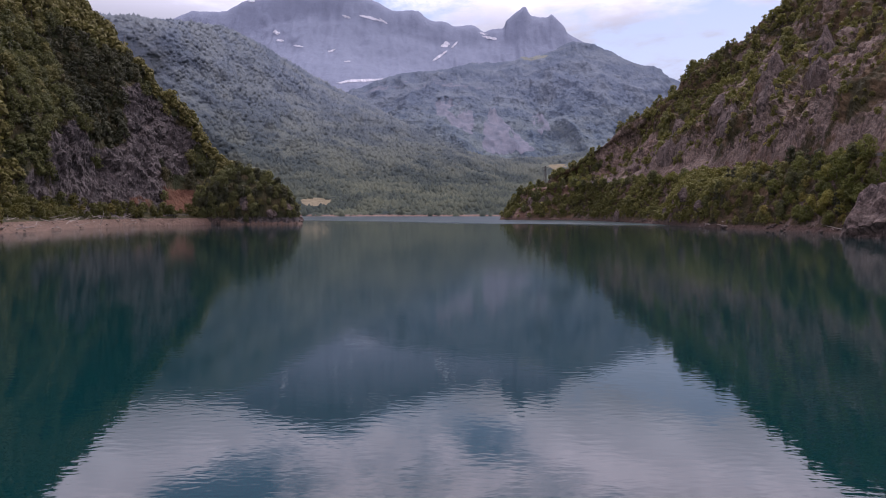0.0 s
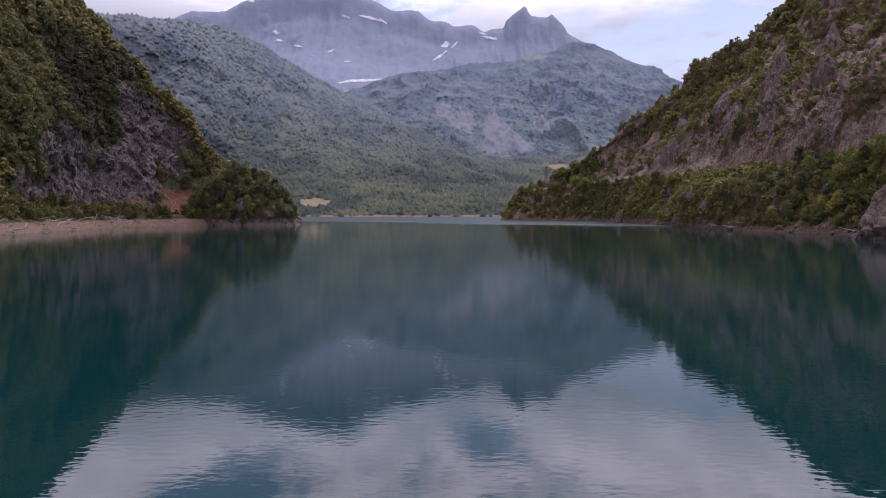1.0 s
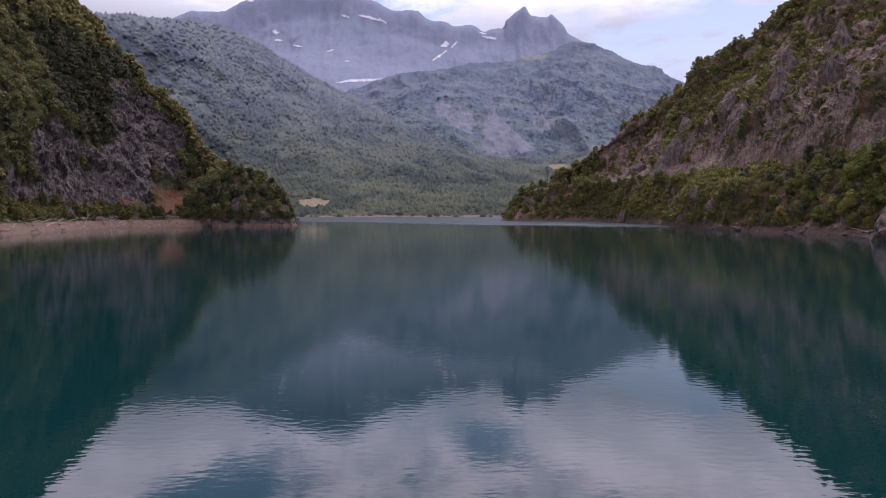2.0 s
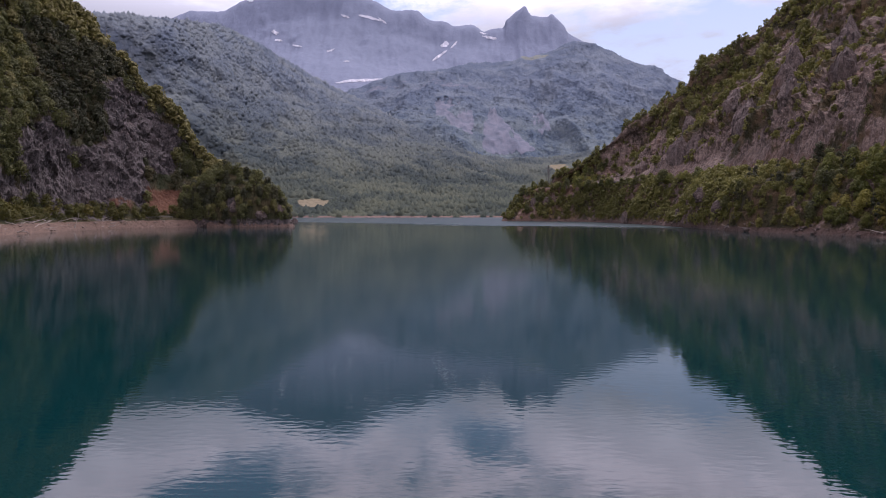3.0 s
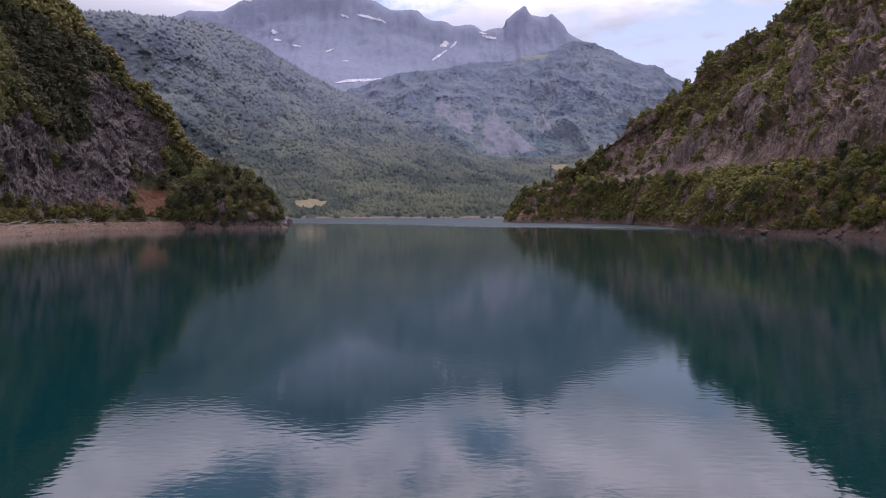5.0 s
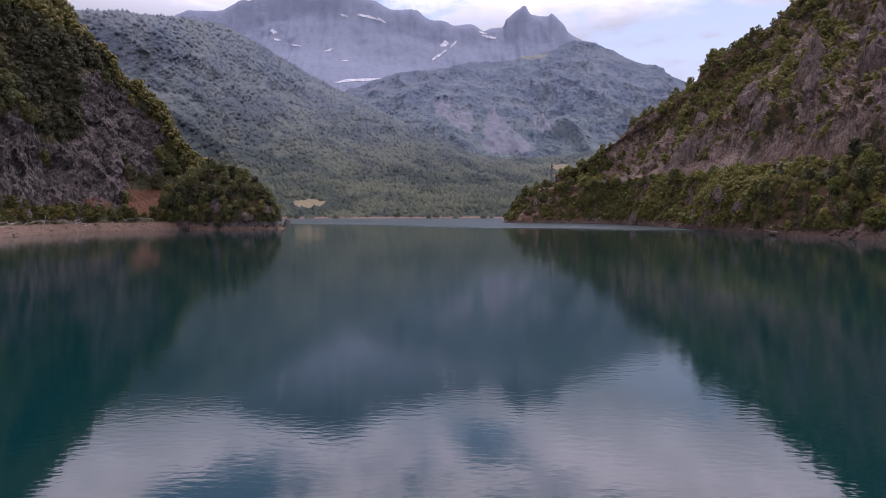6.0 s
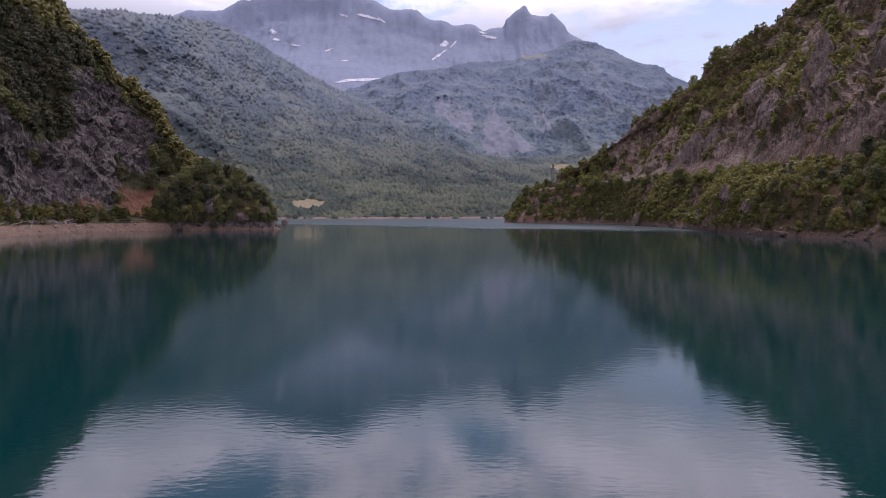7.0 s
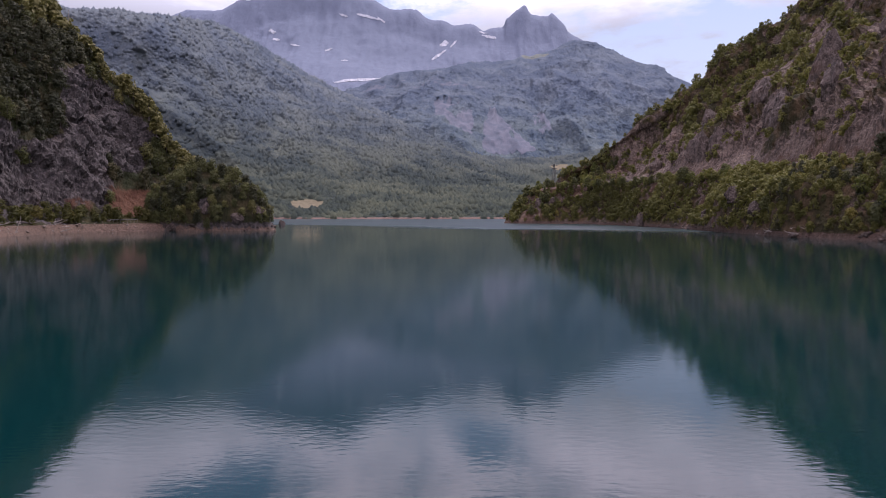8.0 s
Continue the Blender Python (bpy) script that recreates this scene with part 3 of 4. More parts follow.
gully = fbm(p * np.array([1.0, 1.0, 0.25]), 48, 4, 0.5, 13).reshape(barren.shape) * 11
# tilted beds of rock that stand out as ledges
bed = np.column_stack([p[:, 0] * 0.15, p[:, 1] * 0.15, p[:, 2] + 0.6 * p[:, 1]])
# buttresses and wooded gullies that run down the farther slope
fall = p[:, 1] + 0.35 * (p[:, 0] - 150) + fbm(p, 34, 3, 0.5, 12) * 7
gorge = (np.exp(-((fall - 497) / 11) ** 2) + 0.8 * np.exp(-((fall - 418) / 8) ** 2)).reshape(barren.shape) * np.clip((p[:, 2].reshape(barren.shape) - 32) / 8, 0, 1)
buttress = (ridged(np.column_stack([fall, p[:, 2] * 0.12, np.zeros(len(p))]), 62, 3, 0.55, 19) - 0.48).reshape(barren.shape) * np.clip((p[:, 1].reshape(barren.shape) - 340) / 70, 0, 1)
ledge = ridged(bed + fbm(p, 30, 3, 0.5, 14)[:, None] * 4, 16, 2, 0.6, 16).reshape(barren.shape) - 0.5
rough = gully + buttress * 18 - gorge * 7 + (ridged(tall, 20, 5, 0.55, 15).reshape(barren.shape) - 0.5) * (5 + 7 * barren) + ledge * (2.5 + 6 * barren)
rough += (ridged(tall, 7.5, 4, 0.62, 18).reshape(barren.shape) - 0.5) * (2.5 + 5.5 * barren)
rough += (blocks(p, (8, 8, 9), 24) * 3.8 + blocks(p, (4, 4, 5), 26) * 1.8).reshape(barren.shape) * (0.35 + 0.65 * barren)
rough += (ridged(tall, 3.6, 3, 0.6, 28).reshape(barren.shape) - 0.5) * 1.5
east.shift(-rough * lift)
p = east.flat()
z = p[:, 2].reshape(barren.shape)
patchy = fbm(p * np.array([1, 1, 0.8]), 24, 5, 0.65, 23).reshape(barren.shape) + (rough / 26)
cut = east.along([0, 0, 0, 0, 0.9, 0.1, 0, 0, 0])
cover = np.clip(0.70 + patchy * 0.9 - barren * 0.34 - cut * 0.8 - buttress * 1.1 * (z > 33) + gorge * 0.6 - ledge * 0.5 * (z > 33) * (buttress == 0) + np.clip((z - 100) / 90, 0, 0.12), 0, 1)
east.marks = {"cover": cover, "earth": np.clip(cut * 0.6 + 0.7 * (z < 29) * np.clip(-patchy * 1.6, 0, 1), 0, 1), "shore": np.clip((2.6 - z) / 1.2, 0, 1)}
east.build("hillside_east", "east_ground", "steep rocky brown mountainside with scattered shrubs and a road cut", "mountainside", False)
east_cover = cover

# the plain hill that closes the lake behind
south = Land([[(x, -560, -3), (x, -580, 4), (x * 1.05, -680, 60), (x * 1.1, -820, 150), (x * 1.15, -980, 120)] for x in (-480, -240, 0, 240, 480)], 60, 40)
p = south.flat()
south.shift((fbm(p, 90, 4, 0.5, 27) * 12).reshape(south.nu, south.nv) * south.along([0.05, 0.2, 1, 1, 1]))
south.marks = {"cover": np.ones((south.nu, south.nv)), "earth": np.zeros((south.nu, south.nv)), "shore": np.clip((3 - south.g[..., 2]) / 2, 0, 1)}
south.build("hillside_south", "wood_ground", "plain wooded hill that closes the lake", "hill")

# the wooded knoll at the end of the western bank, joined to it by a low saddle
nu, nv = 90, 60
a, b = np.meshgrid(np.linspace(-1.1, 1.1, nu), np.linspace(-1.1, 1.1, nv), indexing="ij")
away = np.sqrt((a + 0.10 * (1 - np.clip(np.abs(a), 0, 1))) ** 2 + b ** 2)
knoll = Land([[(0, 0, 0), (0, 1, 0)], [(1, 0, 0), (1, 1, 0)]], nu, nv)
knoll.g = np.stack([-120 + a * 33, 373 + b * 24, 27.5 * np.clip(1 - away ** 2, 0, 1) ** 0.75 + 3.2 * np.clip((1.02 - away) * 9, -1, 1) - 1], -1)
p = knoll.flat()
knoll.shift((fbm(p, 14, 4, 0.55, 31) * 1.8 + fbm(p, 4, 3, 0.6, 33) * 0.7).reshape(nu, nv))
z = knoll.g[..., 2]
knoll.marks = {"cover": np.clip((z - 3.0) / 2.5, 0, 1) * (1 - 0.9 * bump_at(knoll.flat(), (-115, 352, 14), (5, 10, 6)).reshape(nu, nv)), "earth": np.zeros((nu, nv)), "shore": np.clip((2.2 - z) / 1.2, 0, 1)}
knoll.build("knoll", "near_ground", "low rocky knoll at the water's edge covered by trees", "knoll")

# the wooded slopes beyond the lake's far end: water, beach, low ground, middle, upper slope, crest, far side
rows = []
for shore_x, low, mid, high, top in (
    (-824, (-908, 48), (-991, 1100, 183), (-1073, 1200, 350), (-1156, 1300, 493)),
    (-657, (-723, 48), (-791, 1100, 163), (-856, 1200, 328), (-930, 1310, 456)),
    (-506, (-557, 47), (-621, 1120, 150), (-677, 1230, 296), (-734, 1340, 428)),
    (-397, (-438, 35), (-501, 1150, 120), (-558, 1290, 280), (-611, 1420, 441)),
    (-322, (-355, 30), (-417, 1180, 105), (-492, 1400, 268), (-576, 1650, 490)),
    (-255, (-281, 28), (-336, 1200, 96), (-418, 1500, 250), (-513, 1850, 484)),
    (-188, (-207, 25), (-248, 1200, 82), (-319, 1550, 210), (-400, 1950, 423)),
    (-121, (-133, 22), (-166, 1250, 74), (-205, 1550, 172), (-264, 2000, 363)),
    (-37, (-41, 22), (-51, 1250, 62), (-61, 1500, 135), (-77, 1900, 262)),
    (55, (61, 22), (76, 1250, 49), (91, 1500, 96), (115, 1900, 176)),
    (139, (153, 22), (192, 1250, 46), (230, 1500, 86), (290, 1900, 162)),
    (231, (255, 26), (318, 1250, 56), (381, 1500, 105), (482, 1900, 198)),
    (390, (430, 30), (537, 1250, 64), (643, 1500, 137), (813, 1900, 236)),
):
    rows.append([(shore_x, 905, -3), (shore_x * 1.01, 918, 4), (low[0], 1000, low[1]), mid, high, top, (top[0] * 1.2, top[1] + 300, top[2] * 0.8)])
valley = Land(rows, 330, 230)
p = valley.flat()
lift = valley.along([0.02, 0.1, 0.5, 1.0, 1.0, 0.7, 0.5])
ribs = (ridged(p @ np.array([[0.75, -0.3, 0], [0.3, 0.5, 0], [0, 0, 0.6]]), 175, 5, 0.55, 41) - 0.5).reshape(valley.nu, valley.nv)
west_side = np.clip((-p[:, 0] - 120) / 250, 0, 1).reshape(ribs.shape)
# spurs down the western side, laid along bearing and rise to slant in the camera's view
slant = (p[:, 0] + 1.25 * p[:, 2]) / p[:, 1]
spur = (ridged(np.column_stack([slant * 11 + fbm(p, 260, 3, 0.5, 45) * 0.16, p[:, 2] * 0.0012, np.zeros(len(p))]), 1.0, 2, 0.4, 46) - 0.45).reshape(ribs.shape)
valley.shift((ribs * (18 + 22 * west_side) + spur * 30 * west_side + fbm(p, 85, 4, 0.5, 44).reshape(ribs.shape) * 10) * lift * (1 - 0.65 * np.clip((valley.g[..., 2] - 320) / 110, 0, 1)))
p = valley.flat()
z = p[:, 2].reshape(ribs.shape)
clearing = np.clip(bump_at(p, (-205, 985, 24), (26, 28, 14)) * 1.7 + bump_at(p, (309, 1650, 126), (26, 85, 22)) * 1.8, 0, 1).reshape(ribs.shape)
glade = np.clip((fbm(p, 120, 4, 0.6, 47).reshape(ribs.shape) - 0.28) * 2.2, 0, 1) * (p[:, 0].reshape(ribs.shape) > -100)
valley.marks = {"cover": np.ones(ribs.shape), "earth": clearing, "shore": np.clip((2.8 - z) / 1.5, 0, 1)}
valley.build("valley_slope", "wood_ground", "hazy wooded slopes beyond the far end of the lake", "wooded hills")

# the middle mountain with its bare cliff
rows = []
for foot, low, face, top in (
    ((-460, 240), (-508, 2100, 320), (-556, 2300, 380), (-628, 2600, 470)),
    ((-321, 215), (-354, 2100, 305), (-387, 2300, 390), (-437, 2600, 506)),
    ((-147, 170), (-162, 2100, 265), (-177, 2300, 400), (-203, 2650, 578)),
    ((-7, 150), (-8, 2000, 225), (-8, 2250, 392), (-10, 2700, 614)),
    ((115, 142), (123, 1985, 210), (134, 2250, 402), (165, 2750, 655)),
    ((203, 138), (216, 1985, 204), (236, 2250, 394), (291, 2750, 681)),
    ((290, 135), (310, 2030, 238), (345, 2300, 410), (423, 2800, 713)),
    ((404, 140), (445, 2100, 260), (486, 2300, 410), (609, 2900, 812)),
    ((482, 150), (532, 2100, 268), (581, 2300, 410), (716, 2850, 768)),
    ((552, 165), (609, 2100, 278), (665, 2300, 410), (806, 2800, 708)),
    ((709, 175), (782, 2100, 278), (855, 2300, 380), (1019, 2750, 590)),
    ((953, 175), (1052, 2100, 258), (1152, 2300, 305), (1351, 2700, 408)),
):
    rows.append([(foot[0] * 0.95, 1780, foot[1] - 60), (foot[0], 1900, foot[1]), low, face, top, (top[0] * 1.1, top[1] + 500, top[2] * 0.75)])
middle = Land(rows, 340, 230)
p = middle.flat()
lift = middle.along([0.3, 0.8, 1.0, 1.0, 0.4, 0.5])
x, z = p[:, 0], p[:, 2]
streaks = fbm(p * np.array([1.0, 0.3, 0.22]), 26, 5, 0.65, 53)


def within(left, right, low, high, soft):
    """One inside the four edges, falling off to nothing over soft metres outside them."""
    return np.clip(1 + np.minimum(np.minimum(x - left, right - x), np.minimum(z - low, high - z)) / soft, 0, 1)


# a three-cornered face, a slanting band beside it and a few ribs
face = within(165 - (375 - z) * 0.2, 180 + (375 - z) * 0.72, 224 + streaks * 30, 375 + streaks * 30, 22)
band = within(-18, 96, 322 - (x + 18) * 0.5, 385 - (x + 18) * 0.3 + streaks * 30, 18) * 0.85
rib = within(318 + (375 - z) * 0.2, 345 + (375 - z) * 0.35, 300, 375, 16) * 0.5
bare = np.maximum(np.maximum(face, band), rib).reshape(middle.nu, middle.nv)
edge = streaks.reshape(bare.shape)
bare = np.clip((bare + edge * 0.7 * (bare > 0.05) - 0.3) * 1.9, 0, 1)
bare = np.clip(bare + np.clip(fbm(p * np.array([0.6, 1, 1.8]), 150, 5, 0.6, 54).reshape(bare.shape) * 1.1 - 0.45, 0, 0.7) * (p[:, 2].reshape(bare.shape) > 380), 0, 1)
ribs = (ridged(p * np.array([1.0, 0.6, 0.6]), 250, 5, 0.48, 51) - 0.5).reshape(bare.shape)
middle.shift((ribs * 120 * (1 - 0.3 * bare) + fbm(p * np.array([1, 1, 0.4]), 60, 4, 0.5, 55).reshape(bare.shape) * 5) * lift)
p = middle.flat()
pasture = np.clip(bump_at(p, (400, 2760, 690), (110, 90, 35)) * 1.5, 0, 1).reshape(bare.shape)
middle.marks = {"cover": np.clip(1.1 - bare * 1.3, 0, 1), "earth": pasture * 0.6, "shore": np.zeros(bare.shape)}
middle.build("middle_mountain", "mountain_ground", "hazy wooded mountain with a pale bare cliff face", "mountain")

# the high massif behind
crest = [(-2400, 880), (-1748, 997), (-1525, 1078), (-1477, 1099), (-1398, 1127), (-1297, 1124), (-1209, 1130), (-1145, 1167), (-1091, 1189), (-829, 1250), (-578, 1274), (-421, 1201), (-327, 1152), (-264, 1130), (-145, 1127), (-69, 1072), (3, 1072), (69, 1041),
         (164, 1050), (227, 1013), (278, 1025), (337, 1032), (356, 1072), (390, 1109), (444, 1146), (463, 1146), (491, 1106), (539, 1096), (586, 1090), (608, 1109), (633, 1090), (681, 1044), (723, 988), (984, 858), (1287, 724), (1738, 514)]
rows = []
# the small teeth of the crest are lost further down the face
broad_z = [sum(b * math.exp(-((x - a) / 220) ** 2) for a, b in crest) / sum(math.exp(-((x - a) / 220) ** 2) for a, b in crest) for x, z in crest]
for (x, z), s in zip(crest, broad_z):
    rows.append([(x * 0.72, 2500, 150 + s * 0.1), (x * 0.82, 2900, s * 0.52), (x * 0.9, 3150, s * 0.66), (x * 0.96, 3330, s * 0.6 + z * 0.23), (x, 3500, z), (x * 1.05, 3800, z * 0.7), (x * 1.1, 4200, z * 0.3)])
massif = Land(rows, 460, 190)
p = massif.flat()
lift = massif.along([0.6, 1.0, 1.0, 0.8, 0.16, 0.5, 0.3])
tall = p * np.array([1.0, 0.2, 0.2])
form = (fbm(tall, 330, 5, 0.5, 61) * 0.35 + (ridged(tall, 110, 5, 0.6, 62) - 0.5) * 0.35).reshape(massif.nu, massif.nv)
massif.shift((form * 45 + (ridged(p * np.array([1.0, 0.16, 0.16]), 48, 4, 0.6, 65) - 0.5).reshape(form.shape) * 14) * lift)
massif.shift((fbm(massif.flat(), 130, 5, 0.6, 68) * 7).reshape(form.shape) * massif.along([0.5, 1, 1, 1, 0.05, 0.3, 0.3]))
massif.g[..., 2] += (fbm(massif.flat() * np.array([1, 0.4, 0.2]), 38, 4, 0.65, 66) * 6).reshape(form.shape) * massif.along([0, 0, 0.3, 0.8, 1, 0.5, 0])
p = massif.flat()
green = np.clip((600 - p[:, 2]) / 160 + fbm(p, 240, 3, 0.5, 67) * 0.6, 0, 1).reshape(form.shape)
massif.marks = {"cover": green * 0.95, "earth": np.zeros(form.shape), "shore": np.zeros(form.shape)}
massif.build("massif", "peak_ground", "high bare limestone massif with a jagged crest, tinted as by haze", "mountain")


def snow_patch(centre, size, lean, seed, label):
    """Old snow that fills a hollow of the massif: the ground's own cells, lifted and thickened."""
    away = np.abs(massif.g - np.array(centre, float))
    near = np.argwhere((away[..., 0] < size[0] * 2 + 25) & (away[..., 2] < size[0] * 2 + 25) & (massif.g[..., 1] < 3520))
    if not len(near):
        return
    (i0, j0), (i1, j1) = near.min(0), near.max(0) + 1
    g = massif.g[i0:i1, j0:j1]
    if min(g.shape[:2]) < 2:
        return
    fine = 6
    g = spline(g, np.linspace(0, len(g) - 1, (len(g) - 1) * fine + 1)).transpose(1, 0, 2)
    g = spline(g, np.linspace(0, len(g) - 1, (len(g) - 1) * fine + 1)).transpose(1, 0, 2)
    d = g - np.array(centre, float)
    along = d[..., 0] * math.cos(lean) + d[..., 2] * math.sin(lean)
    across = -d[..., 0] * math.sin(lean) + d[..., 2] * math.cos(lean)
    edge = fbm(g.reshape(-1, 3), size[0] * 0.5, 5, 0.65, seed).reshape(along.shape)
    inside = (along / size[0]) ** 2 + (across / size[1]) ** 2 < 1 + edge * 1.1
    if not inside.any():
        return
    # keep the one field that holds the middle
    far = np.where(inside, along ** 2 + across ** 2, 1e12)
    field = np.zeros(inside.shape, bool)
    field[np.unravel_index(far.argmin(), far.shape)] = True
    for _ in range(600):
        wide = field.copy()
        wide[1:] |= field[:-1]
        wide[:-1] |= field[1:]
        wide[:, 1:] |= field[:, :-1]
        wide[:, :-1] |= field[:, 1:]
        wide &= inside
        if (wide == field).all():
            break
        field = wide
    inside = field
    q = grid_faces(*along.shape)
    q = q[inside.ravel()[q].all(1)]
    if not len(q):
        return
    used, q = np.unique(q, return_inverse=True)
    up = normals_of(g).reshape(-1, 3)[used]
    up *= np.sign(up[:, 2:3] + 1e-9)
    me = mesh_of("snow_patch", g.reshape(-1, 3)[used] + up * 1.5, q.reshape(-1, 4), ["snow"], True)
    tagged(new("snow_patch", me), label, "snow", "snow on the massif")


for k, (centre, size, lean, label) in enumerate((
    ((-385, 2960, 618), (112, 9), 0.2, "long strip of old snow below the cliffs"),
    ((-10, 3200, 830), (62, 9), 0.75, "slanting tongue of old snow in a gully"),
    ((15, 3230, 905), (28, 16), 0.3, "small patch of old snow in a hollow"),
    ((-385, 3420, 1050), (60, 9), -0.25, "thin strip of old snow on a ledge"),
    ((255, 3420, 955), (38, 9), -0.3, "thin strip of old snow on a ledge"),
    ((-520, 3420, 1050), (24, 8), -0.4, "small patch of old snow on a ledge"),
    ((-880, 3350, 950), (20, 14), -0.6, "small patch of old snow in a hollow"),
    ((-850, 3300, 895), (28, 8), -0.2, "thin strip of old snow on a ledge"),
    ((-560, 3200, 820), (22, 8), 0.3, "small patch of old snow in a hollow"),
    ((-1060, 3480, 1170), (20, 12), -0.3, "small patch of old snow near the crest"),
    ((-140, 3000, 690), (60, 7), 0.1, "thin strip of old snow below the cliffs"),
    ((-320, 3400, 1035), (30, 6), -0.7, "thin strip of old snow on a ledge"),
    ((-740, 3250, 850), (26, 6), -0.3, "thin strip of old snow on a ledge"),
    ((-470, 3100, 745), (16, 6), 0.2, "small patch of old snow in a hollow"),
    ((60, 3300, 900), (34, 6), 0.9, "slanting streak of old snow in a gully"),
    ((225, 3400, 985), (24, 6), -0.2, "small patch of old snow below the crest"),
)):
    snow_patch(centre, size, lean, 70 + k, label)

# lake and lake bed
v = [(-4800, -3000, 0), (4800, -3000, 0), (4800, 4900, 0), (-4800, 4900, 0)]
tagged(new("water", mesh_of("water", v, [(0, 1, 2, 3)], ["water"])), "still teal lake water with fine ripples", "lake", kind="structure")
v = [(x, y, -14) for x, y, _ in v]
tagged(new("ground", mesh_of("ground", v, [(0, 1, 2, 3)], ["bed"])), "stony bed of the lake under the water", "lake bed", kind="structure")

# ---- trees ----


def leaves(centres, radii, count, size, r, droop=0.0):
    """Sprays of leaves over a set of lobes: small leaf tips that look outwards."""
    pick = r.choice(len(centres), count, p=radii ** 2 / (radii ** 2).sum())
    way = r.normal(size=(count, 3))
    way[:, 2] = way[:, 2] * 0.8 + 0.25
    way /= np.linalg.norm(way, axis=1, keepdims=True)
    c = centres[pick] + way * radii[pick, None] * (0.72 + 0.36 * r.random((count, 1))) * np.array([1, 1, 0.8])
    face = way + r.normal(size=(count, 3)) * 0.28
    face[:, 2] += 0.35 - droop
    face /= np.linalg.norm(face, axis=1, keepdims=True)
    side = np.cross(face, r.normal(size=(count, 3)))
    side /= np.linalg.norm(side, axis=1, keepdims=True)
    other = np.cross(face, side)
    s = size * (0.6 + 0.8 * r.random((count, 1)))
    spray = np.stack([c - side * s - other * s * 0.5, c + side * s - other * s * 0.6 + face * s * 0.2, c + other * s * 1.2 - face * s * 0.15], 1)
    return spray.reshape(-1, 3), np.arange(count * 3).reshape(-1, 3)


def crown_shape(seed, height, width, lobes, count, size, low=0.3, point=0.0):
    """The lobes of a crown that stands on the ground, from low * height up; point narrows the top."""
    r = np.random.default_rng(seed)
    t = np.linspace(0.05, 1, lobes) + r.normal(size=lobes) * 0.05
    turn = np.arange(lobes) * 2.4 + r.random(lobes)
    spread = width * 0.34 * np.sqrt(np.clip(1.02 - (np.clip(t, 0, 1) * 1.25 - 0.25) ** 2, 0.02, 1)) * (1 - point * np.clip(t, 0, 1))
    lie = spread * np.sqrt(r.random(lobes))
    c = np.stack([np.cos(turn) * lie, np.sin(turn) * lie, height * (low + (0.88 - low) * t)], 1)
    rad = width * (0.2 + 0.1 * r.random(lobes)) * (1 - 0.7 * point * np.clip(t, 0, 1))
    return leaves(c, rad, count, size, r), c


def trunk_shape(seed, height, width, centres):
    r = np.random.default_rng(seed)
    bend = np.cumsum(r.normal(size=(5, 2)) * 0.03 * height, axis=0)
    path = np.column_stack([bend[:, 0] * 0.6, bend[:, 1] * 0.6, np.linspace(-0.5, height * 0.75, 5)])
    pieces = [tube(path, np.linspace(0.035, 0.012, 5) * height, 5)]
    for c in centres[:: max(1, len(centres) // 3)][:3]:
        start = path[2] * 0.6 + path[1] * 0.4
        mid = (start + c) / 2 + np.array([0, 0, 0.06 * height])
        pieces.append(tube(np.array([start, mid, c]), np.array([0.014, 0.009, 0.004]) * height, 3))
    return join(pieces)


class Kind:
    """One kind of tree: its crown and trunk as shapes and as meshes that all copies share."""

    def __init__(self, name, seed, height, width, lobes, count, size, leaf, low=0.3, point=0.0):
        (self.cv, self.cf), centres = crown_shape(seed, height, width, lobes, count, size, low, point)
        self.tv, self.tf = trunk_shape(seed + 1, height, width, centres)
        self.pv, self.pf = tube([(0, 0, -0.5), (0.1, 0, height * 0.35), (0, 0.1, height * 0.7)], np.array([0.035, 0.025, 0.01]) * height, 4)
        self.name, self.leaf, self.thing = name, leaf, None

    def plant(self, name, place, scale, turn, label, group):
        m = Matrix.Translation(place) @ Matrix.Rotation(turn, 4, "Z") @ Matrix.Diagonal((scale, scale, scale * (0.9 + 0.25 * ((turn * 7) % 1)), 1))
        if self.thing is None:
            self.meshes = mesh_of("crown", self.cv, self.cf, [self.leaf]), mesh_of("trunk", self.tv, self.tf, ["bark"])
        ob = new(name)
        part("crown", self.meshes[0], ob)
        part("trunk", self.meshes[1], ob)
        self.thing = ob
        ob.matrix_basis = m
        return tagged(ob, label, "tree" if "tree" in name else "shrub", group)


def spread(kinds, places, scales, r):
    """Many trees in one mesh: crowns and trunks in turn."""
    verts, faces, slots, at = [], [], [], 0
    for p, s in zip(places, scales):
        k = kinds[r.integers(len(kinds))]
        a = r.random() * 6.283
        turn = np.array([[math.cos(a), -math.sin(a), 0], [math.sin(a), math.cos(a), 0], [0, 0, 0.85 + 0.35 * r.random()]])
        for v, f, slot in ((k.cv, k.cf, 0), (k.pv, k.pf, 1)):
            verts.append(v @ turn.T * s + p)
            f = f if f.shape[1] == 3 else np.concatenate([f[:, [0, 1, 2]], f[:, [0, 2, 3]]])
            faces.append(f + at)
            slots.append(np.full(len(f), slot))
            at += len(v)
    return np.concatenate(verts), np.concatenate(faces), np.concatenate(slots)


def grove(name, label, kinds, places, scales, leaf, seed):
    if not len(places):
        return
    v, f, s = spread(kinds, places, scales, np.random.default_rng(seed))
    tagged(new(name, mesh_of(name, v, f, [leaf, "bark"], slots=s)), label, "woods", kind="stuff")


